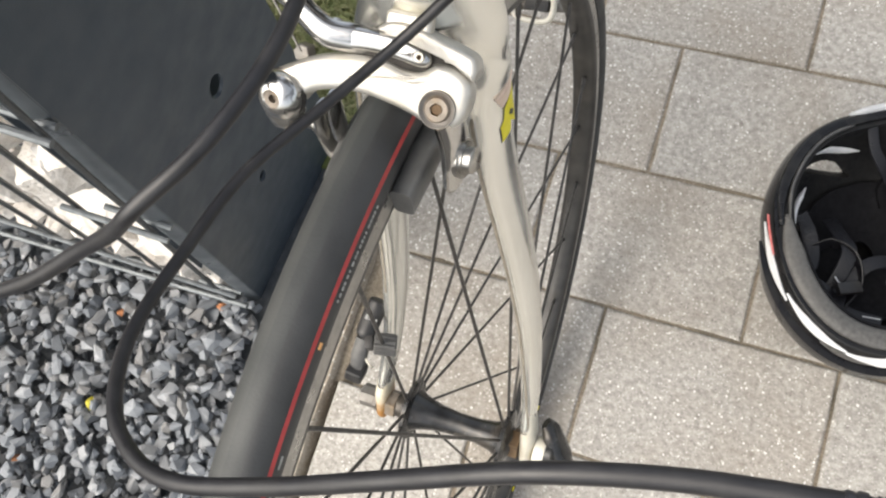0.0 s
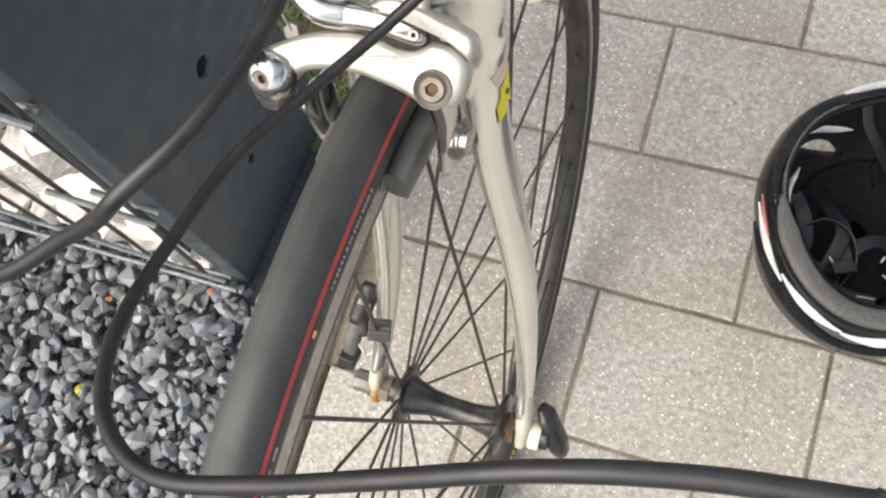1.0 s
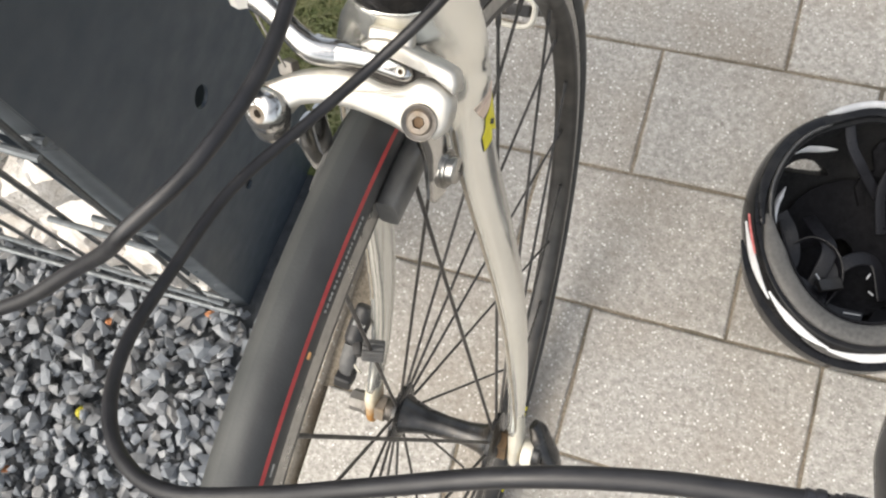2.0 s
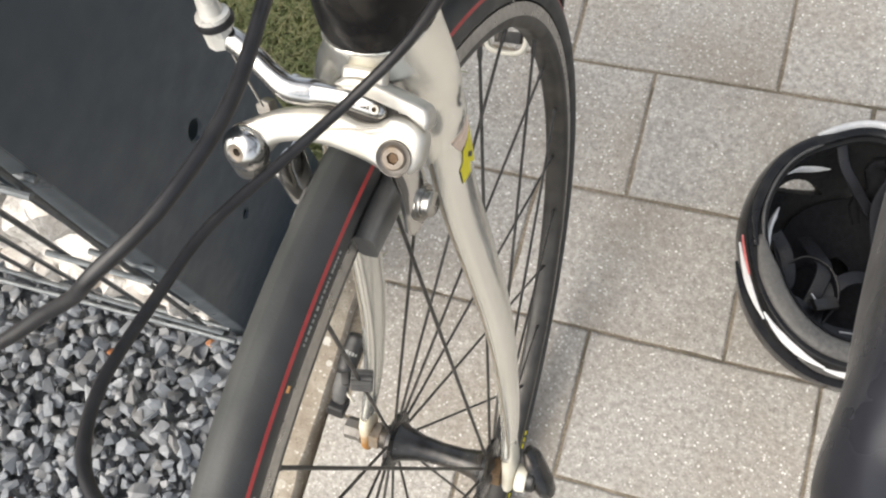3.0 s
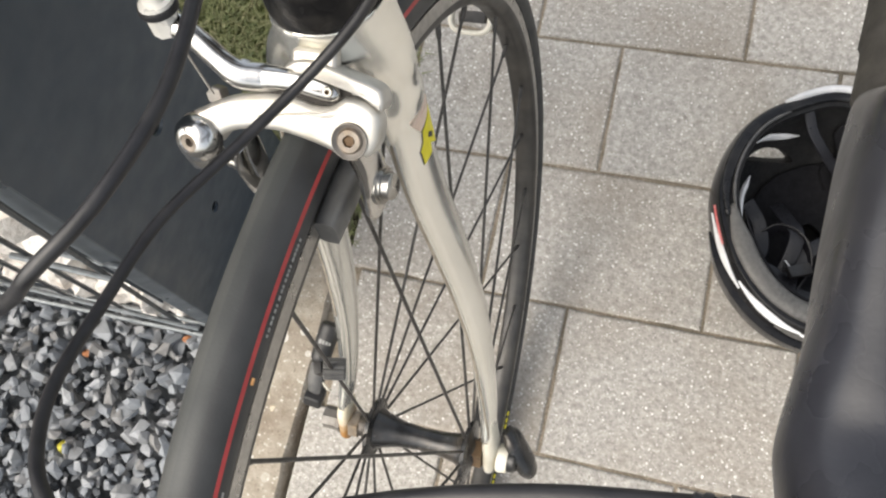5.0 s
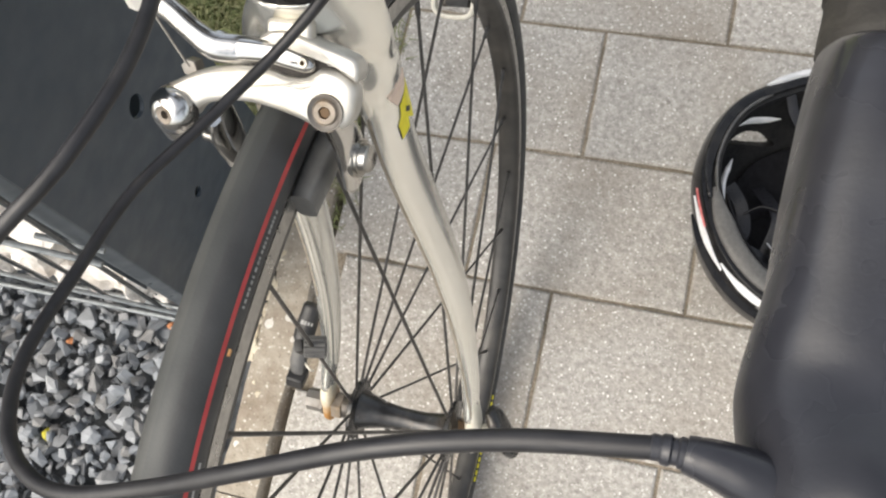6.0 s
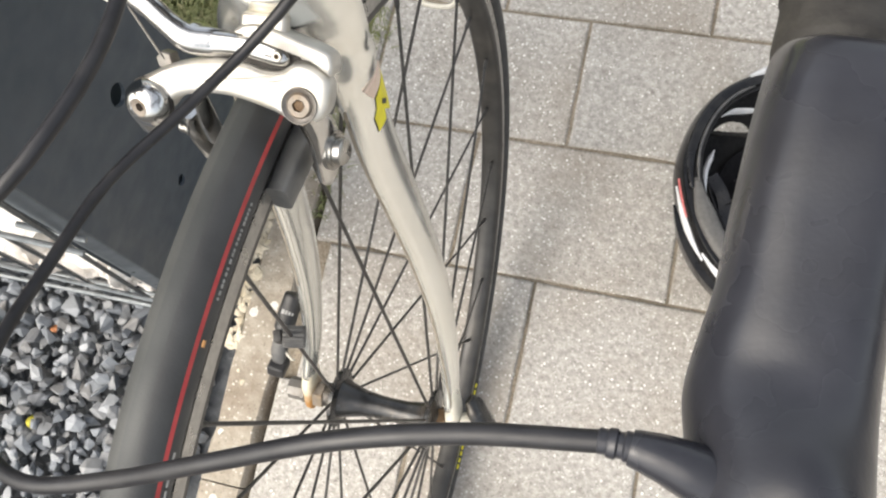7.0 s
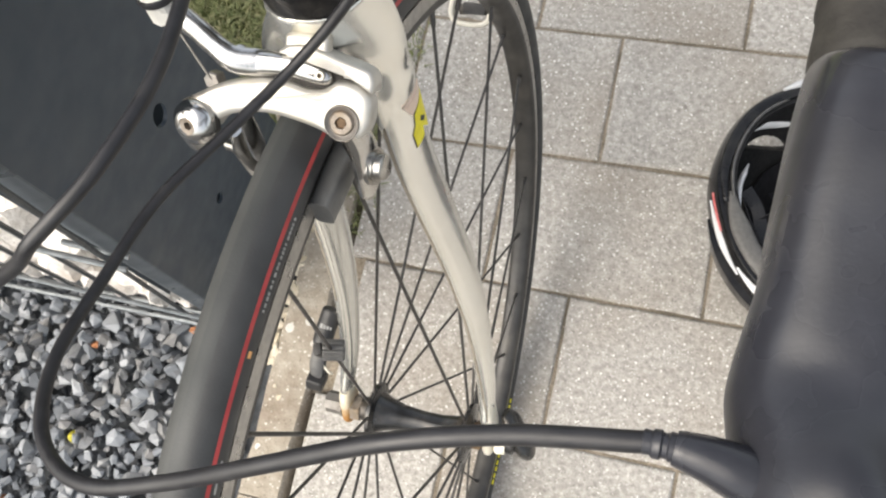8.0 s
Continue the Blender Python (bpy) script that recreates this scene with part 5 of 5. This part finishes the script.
# ---- helmet lying upside down on the pavers ----
def helmet():
    at = Matrix.Translation((0.2280, 0.1060, 0.0)) @ Matrix.Rotation(radians(-7), 4, "X") @ Matrix.Rotation(radians(3), 4, "Y") @ Matrix.Translation((0, 0, 0.010))
    cap = thing("bicycle_helmet", "glossy black cycling helmet with white stripe, upside down on the pavers", "helmet", at)
    A, B, DEEP, RIM = 0.1130, 0.1400, 0.120, 0.122
    def skin(u, v, inset):
        """u round the helmet, v from the rim (0) to the crown (1). The wall is widest a little below the rim."""
        swell = math.cos(v * math.pi / 2) ** 0.62 * (1 - 0.075 * max(1 - v / 0.26, 0.0) ** 2)
        front = max(-math.sin(u), 0.0)
        inset *= 1 + 0.25 * front
        x, y = (A - inset) * swell * math.cos(u), (B - 0.0075 * max(math.sin(u), 0.0) ** 1.5 - inset) * swell * math.sin(u)
        x *= 1.0 - 0.14 * max(math.sin(u), 0.0) ** 2
        # the tail corners are cut in
        cut = 1 - 0.045 * (math.exp(-((u - 2.11) / 0.36) ** 2) + math.exp(-((u - 1.03) / 0.36) ** 2)) + 0.022 * math.exp(-((u - 3.25) / 0.25) ** 2)
        x, y = x * cut, y * cut
        z = RIM - (DEEP - inset) * math.sin(v * math.pi / 2) ** 1.15 + (0.006 * math.cos(2 * u) - 0.004 * front) * (1 - v)
        return Vector((x, y, z))
    # openings in the wall: bearing, depth, half-width in degrees, half-height, slant
    side_vents = ((138, 0.41, 21, 0.066, -0.0066), (176, 0.60, 15, 0.060, -0.003), (212, 0.70, 14, 0.05, 0.0))
    VENTS = side_vents + tuple((180 - bearing, level, half, tall, -slant) for bearing, level, half, tall, slant in side_vents)
    def vented(u, v):
        d = math.degrees(u) % 360
        for bearing, level, half, tall, slant in VENTS:
            e = (d - bearing + 180) % 360 - 180
            w = v - level - slant * e
            if abs(e) < half and abs(w) < tall * math.cos(e / half * math.pi / 2) ** 0.7:
                return True
        return False
    def layer(inset_a, inset_b, v0, v1, nu, nv, vents):
        bm = bmesh.new()
        grids = []
        for inset in (inset_a, inset_b):
            grids.append([[bm.verts.new(skin(2 * math.pi * i / nu, v0 + (v1 - v0) * j / nv, inset)) for i in range(nu)] for j in range(nv + 1)])
        keep = [[not (vents and vented(2 * math.pi * (i + 0.5) / nu, v0 + (v1 - v0) * (j + 0.5) / nv)) for i in range(nu)] for j in range(nv)]
        for j in range(nv):
            for i in range(nu):
                if not keep[j][i]:
                    continue
                k = (i + 1) % nu
                o, n = grids
                bm.faces.new((o[j][i], o[j][k], o[j + 1][k], o[j + 1][i]))
                bm.faces.new((n[j][i], n[j + 1][i], n[j + 1][k], n[j][k]))
                for dj, di, a, b in ((-1, 0, (j, i), (j, k)), (1, 0, (j + 1, k), (j + 1, i)), (0, -1, (j + 1, i), (j, i)), (0, 1, (j, k), (j + 1, k))):
                    jj, ii = j + dj, (i + di) % nu
                    if not (0 <= jj < nv) or not keep[jj][ii]:
                        bm.faces.new((o[a[0]][a[1]], n[a[0]][a[1]], n[b[0]][b[1]], o[b[0]][b[1]]))
        return bm
    shell = part("shell", layer(0.0, 0.003, 0.0, 0.985, 360, 110, True), SHELL, cap, "glossy black outer shell", auto=45)
    part("foam_liner", layer(0.0034, 0.0190, 0.012, 0.95, 360, 104, True), LINER, cap, "thick dark foam liner", auto=45)
    def stripe(name, u0, u1, v0, v1, material, label, out=0.0, parent=shell, ends=5):
        """A band that lies on the outer wall and tapers at both ends."""
        bm = bmesh.new()
        n = 48
        rows = []
        for k in range(n + 1):
            u = radians(u0 + (u1 - u0) * k / n)
            taper = min(1, ends * k / n, ends * (n - k) / n)
            mid, half = (v0 + v1) / 2, (v1 - v0) / 2 * (0.06 + 0.94 * taper)
            rows.append([bm.verts.new(skin(u, max(mid + half * s, 0.0), d)) for s, d in ((-1, -0.0012 - out * taper), (0, -0.0016 - out * taper), (1, -0.0012 - out * taper), (1, 0.001), (-1, 0.001))])
        for r, q in zip(rows, rows[1:]):
            for k in range(5):
                bm.faces.new((r[k], r[(k + 1) % 5], q[(k + 1) % 5], q[k]))
        bm.faces.new(rows[0])
        bm.faces.new(rows[-1][::-1])
        part(name, bm, material, parent, label)
    stripe("white_stripe", 194, 228, 0.062, 0.122, SHELL_WHITE, "white side stripe", ends=2.4)
    stripe("white_stripe", 226, 262, 0.030, 0.085, SHELL_WHITE, "white front stripe", ends=2.6)
    stripe("grey_stripe", 250, 276, 0.080, 0.120, FOAM, "grey patch between the white stripes", ends=3)
    stripe("white_stripe", 262, 330, 0.030, 0.110, SHELL_WHITE, "white front stripe", ends=4)
    stripe("red_stripe", 192, 209, 0.046, 0.057, SHELL_RED, "thin red stripe", ends=2.2)
    stripe("shell_lip", 198, 345, 0.150, 0.300, SHELL, "black lower shell lip", 0.0045, ends=9)
    # white painted blades that edge the openings of the wall
    def insert(points, wide, thick, inset):
        path = [skin(radians(u), v, inset) for u, v in points]
        bm = sweep(bmesh.new(), glide(path, 6), [0.0006, wide, wide, wide * 0.8, 0.0006], [0.0005, thick, thick, thick, 0.0005], side=(0, 0, 1), sides=12)
        part("pale_insert", bm, SHELL_WHITE, cap, "white vent edge")
    for points, wide, thick, inset in ((((152, 0.13), (142, 0.205), (132, 0.270), (124, 0.305), (115, 0.335)), 0.0044, 0.0014, 0.0215), (((163, 0.345), (170, 0.345), (178, 0.330), (188, 0.295), (198, 0.23)), 0.0050, 0.0030, 0.0275)):
        insert(points, wide, thick, inset)
        insert([(180 - u, v) for u, v in points], wide, thick, inset)
    # rim: thick foam in front, a glossy band round the rest
    def rim_run(name, u0, u1, inset, high, deep, lift, material, label):
        """A rounded strip that runs along the rim from one bearing to another."""
        n = max(int((u1 - u0) / 3), 8)
        bm = sweep(bmesh.new(), [skin(radians(u0 + (u1 - u0) * k / n), 0.0, inset) + Vector((0, 0, lift)) for k in range(n + 1)], [high * 0.5] + [high] * 8 + [high * 0.5], [deep * 0.3] + [deep] * 8 + [deep * 0.4], side=(0, 0, 1), sides=18, power=2.4)
        part(name, bm, material, cap, label, auto=0)
    rim_run("foam_rim", 193, 348, 0.0122, 0.0070, 0.0098, -0.002, FOAM, "worn grey-brown foam front rim")
    rim_run("rim_band", -12, 198, 0.0062, 0.0055, 0.0062, -0.001, SHELL, "glossy black rim band")
    rim_run("tail_piece", 52, 128, 0.0005, 0.0060, 0.0034, 0.003, PALE_SHELL, "pale grey tail piece")
    rim_run("rubber_edge", 196, 345, 0.0225, 0.0032, 0.0020, -0.003, PADDING, "black rubber edge")
    rim_run("grey_guard", 128, 196, 0.0135, 0.0026, 0.0015, 0.002, DUSTY_PLASTIC, "thin dark guard strip")
    # pads and lining
    for u, v0, v1 in ((20, 0.15, 0.6), (75, 0.2, 0.75), (205, 0.24, 0.6), (238, 0.15, 0.6), (268, 0.14, 0.55), (305, 0.15, 0.65), (340, 0.15, 0.65)):
        path = [skin(radians(u + 6 * math.sin(k)), v0 + (v1 - v0) * k / 10, 0.024) for k in range(11)]
        part("pad", sweep(bmesh.new(), path, [0.005, 0.011, 0.012, 0.010, 0.005], 0.004, side=(-math.sin(radians(u)), math.cos(radians(u)), 0), sides=12, power=3), PADDING, cap)
    part("inner_net", layer(0.0245, 0.026, 0.60, 0.97, 72, 14, False), PADDING, cap, "black mesh lining")
    # webbing: from the tail down into the bowl, and heaped in front
    loops = [([(-0.034, 0.110, 0.114), (-0.029, 0.098, 0.105), (-0.021, 0.084, 0.094), (-0.008, 0.074, 0.082), (0.006, 0.066, 0.068), (0.026, 0.054, 0.050)], 0.0052),
             ([(0.034, 0.110, 0.112), (0.026, 0.086, 0.090), (0.020, 0.060, 0.066), (0.030, 0.020, 0.050)], 0.0052),
             ([(-0.072, 0.004, 0.075), (-0.056, -0.010, 0.062), (-0.050, -0.036, 0.060), (-0.060, -0.060, 0.070)], 0.0070),
             ([(-0.040, 0.018, 0.052), (-0.030, 0.000, 0.062), (-0.020, -0.020, 0.070), (-0.024, -0.048, 0.060), (-0.030, -0.066, 0.052)], 0.0075),
             ([(-0.050, -0.020, 0.056), (-0.034, -0.012, 0.064), (-0.014, -0.022, 0.068), (-0.004, -0.046, 0.060), (-0.014, -0.072, 0.056)], 0.0065),
             ([(-0.022, -0.080, 0.064), (-0.016, -0.050, 0.058), (0.002, -0.024, 0.064), (0.026, -0.018, 0.060), (0.040, -0.052, 0.054)], 0.0070),
             ([(-0.055, -0.052, 0.060), (-0.036, -0.060, 0.064), (-0.010, -0.076, 0.060), (0.020, -0.080, 0.066)], 0.0060)]
    for path, half in loops:
        part("strap", sweep(bmesh.new(), glide(path, 10), half, 0.0012, side=(1, 0.3, 0), sides=10, power=4), STRAP, cap)
    bm = block(bmesh.new(), (0.026, 0.012, 0.007), Matrix.Translation((-0.014, -0.056, 0.068)) @ Matrix.Rotation(0.5, 4, "Z") @ Matrix.Rotation(0.3, 4, "Y"), 0.002)
    part("buckle", bm, SENSOR, cap, "black plastic buckle")
    for x, y, z, r, size in ((-0.0052, -0.0553, 0.067, 0.2, 0.008), (0.0084, -0.0824, 0.075, 0.1, 0.016), (0.0191, -0.0381, 0.070, 1.2, 0.007), (0.024, -0.054, 0.068, 2.6, 0.006), (-0.0250, -0.050, 0.066, 2.3, 0.008)):
        bm = block(bmesh.new(), (size, 0.0016, 0.0014), Matrix.Translation((x, y, z)) @ Matrix.Rotation(r, 4, "Z"), 0.0005)
        part("pale_tag", bm, PALE_SHELL, cap)
    return cap


helmet()


# ---- small fallen leaves ----
def leaf(label, material, at, size, turn):
    bm = bmesh.new()
    n = 7
    rows = []
    for k in range(n):
        s = k / (n - 1)
        w = 0.34 * math.sin(math.pi * min(s * 0.95 + 0.03, 1)) ** 0.8
        rows.append([bm.verts.new(((s - 0.5), w * d, 0.12 * abs(d) + 0.15 * math.sin(s * 4))) for d in (-1, 0, 1)])
    for r, q in zip(rows, rows[1:]):
        for k in range(2):
            bm.faces.new((r[k], r[k + 1], q[k + 1], q[k]))
    ob = new("fallen_leaf", mesh_of(bm, "fallen_leaf", material))
    fat = ob.modifiers.new("thickness", "SOLIDIFY")
    fat.thickness = 0.03
    ob.matrix_basis = Matrix.Translation(at) @ Euler(turn).to_matrix().to_4x4() @ Matrix.Scale(size, 4)
    tagged(ob, label, "leaf")


leaf("small bright yellow leaf on the slate gravel", LEAF, (-0.536, -0.274, 0.006), 0.017, (0.3, 0.2, 1.9))
leaf("small curled brown leaf on the slate gravel", BROWN_LEAF, (-0.425, -0.122, 0.004), 0.014, (0.5, 0.4, 0.4))
leaf("small brown leaf on the slate gravel", BROWN_LEAF, (-0.60, -0.36, 0.006), 0.012, (0.2, 0.6, 1.1))
leaf("narrow dry brown leaf on the slate gravel", BROWN_LEAF, (-0.545, -0.165, 0.006), 0.013, (0.2, 0.3, 2.4))


# ---- pavers, each a piece of its own ----
def paver_mesh(long, wide, rng):
    """A paver with slightly worn, uneven arrises."""
    bm = bmesh.new()
    gap, deep = 0.0014, 0.05
    x, y = long / 2 - gap, wide / 2 - gap
    n = 7
    around = [(-x + 2 * x * k / n, -y, 0, 1) for k in range(n)] + [(x, -y + 2 * y * k / n, -1, 0) for k in range(n)] + [(x - 2 * x * k / n, y, 0, -1) for k in range(n)] + [(-x, y - 2 * y * k / n, 1, 0) for k in range(n)]
    wear = [abs(rng.normal()) * 0.0007 for _ in around]
    rows = []
    for inset, z in ((0.0, -deep), (0.0, -0.0026), (0.0012, -0.0007), (0.0030, 0.0)):
        ring = []
        for k, (px, py, nx, ny) in enumerate(around):
            d = wear[k] * (1 if z > -0.01 else 0)
            cx, cy = -math.copysign(inset, px) if abs(abs(px) - x) < 1e-6 else 0, -math.copysign(inset, py) if abs(abs(py) - y) < 1e-6 else 0
            ring.append(bm.verts.new((px + cx + nx * d, py + cy + ny * d, z)))
        rows.append(ring)
    m = len(around)
    for r, q in zip(rows, rows[1:]):
        for k in range(m):
            bm.faces.new((r[k], r[(k + 1) % m], q[(k + 1) % m], q[k]))
    bm.faces.new(rows[-1])
    return mesh_of(bm, "paver", PAVER, smooth=False)


def lay_pavers():
    rng = np.random.default_rng(21)
    wholes = [paver_mesh(PAVER_LONG, PAVER_WIDE, rng) for _ in range(8)]
    cut = {}
    for row in range(-7, 10):
        shift = (0.0, 0.1443)[row % 2 == 0]
        joint = shift + (0.0045 if row == 1 else 0.002 * rng.normal() if row not in (-1, 0, 2) else 0.0)
        start = joint - PAVER_LONG * math.ceil((joint - PAVED_FROM) / PAVER_LONG)
        first = -0.2490 if row == -1 else PAVED_FROM
        for k in range(14):
            x0, x1 = start + PAVER_LONG * k, start + PAVER_LONG * (k + 1)
            me = wholes[int(rng.integers(8))]
            if x0 < first - 0.002:
                x0 = first
                key = round(x1 - x0, 4)
                if key < 0.02:
                    continue
                me = cut.setdefault(key, paver_mesh(key, PAVER_WIDE, rng))
            ob = new("paver", me)
            ob.parent = PAVING
            ob.matrix_basis = Matrix.Translation(((x0 + x1) / 2, (row + 0.5) * PAVER_WIDE, 0.0004 * rng.normal())) @ Euler((0.002 * rng.normal(), 0.0015 * rng.normal(), 0.0012 * rng.normal())).to_matrix().to_4x4()


lay_pavers()
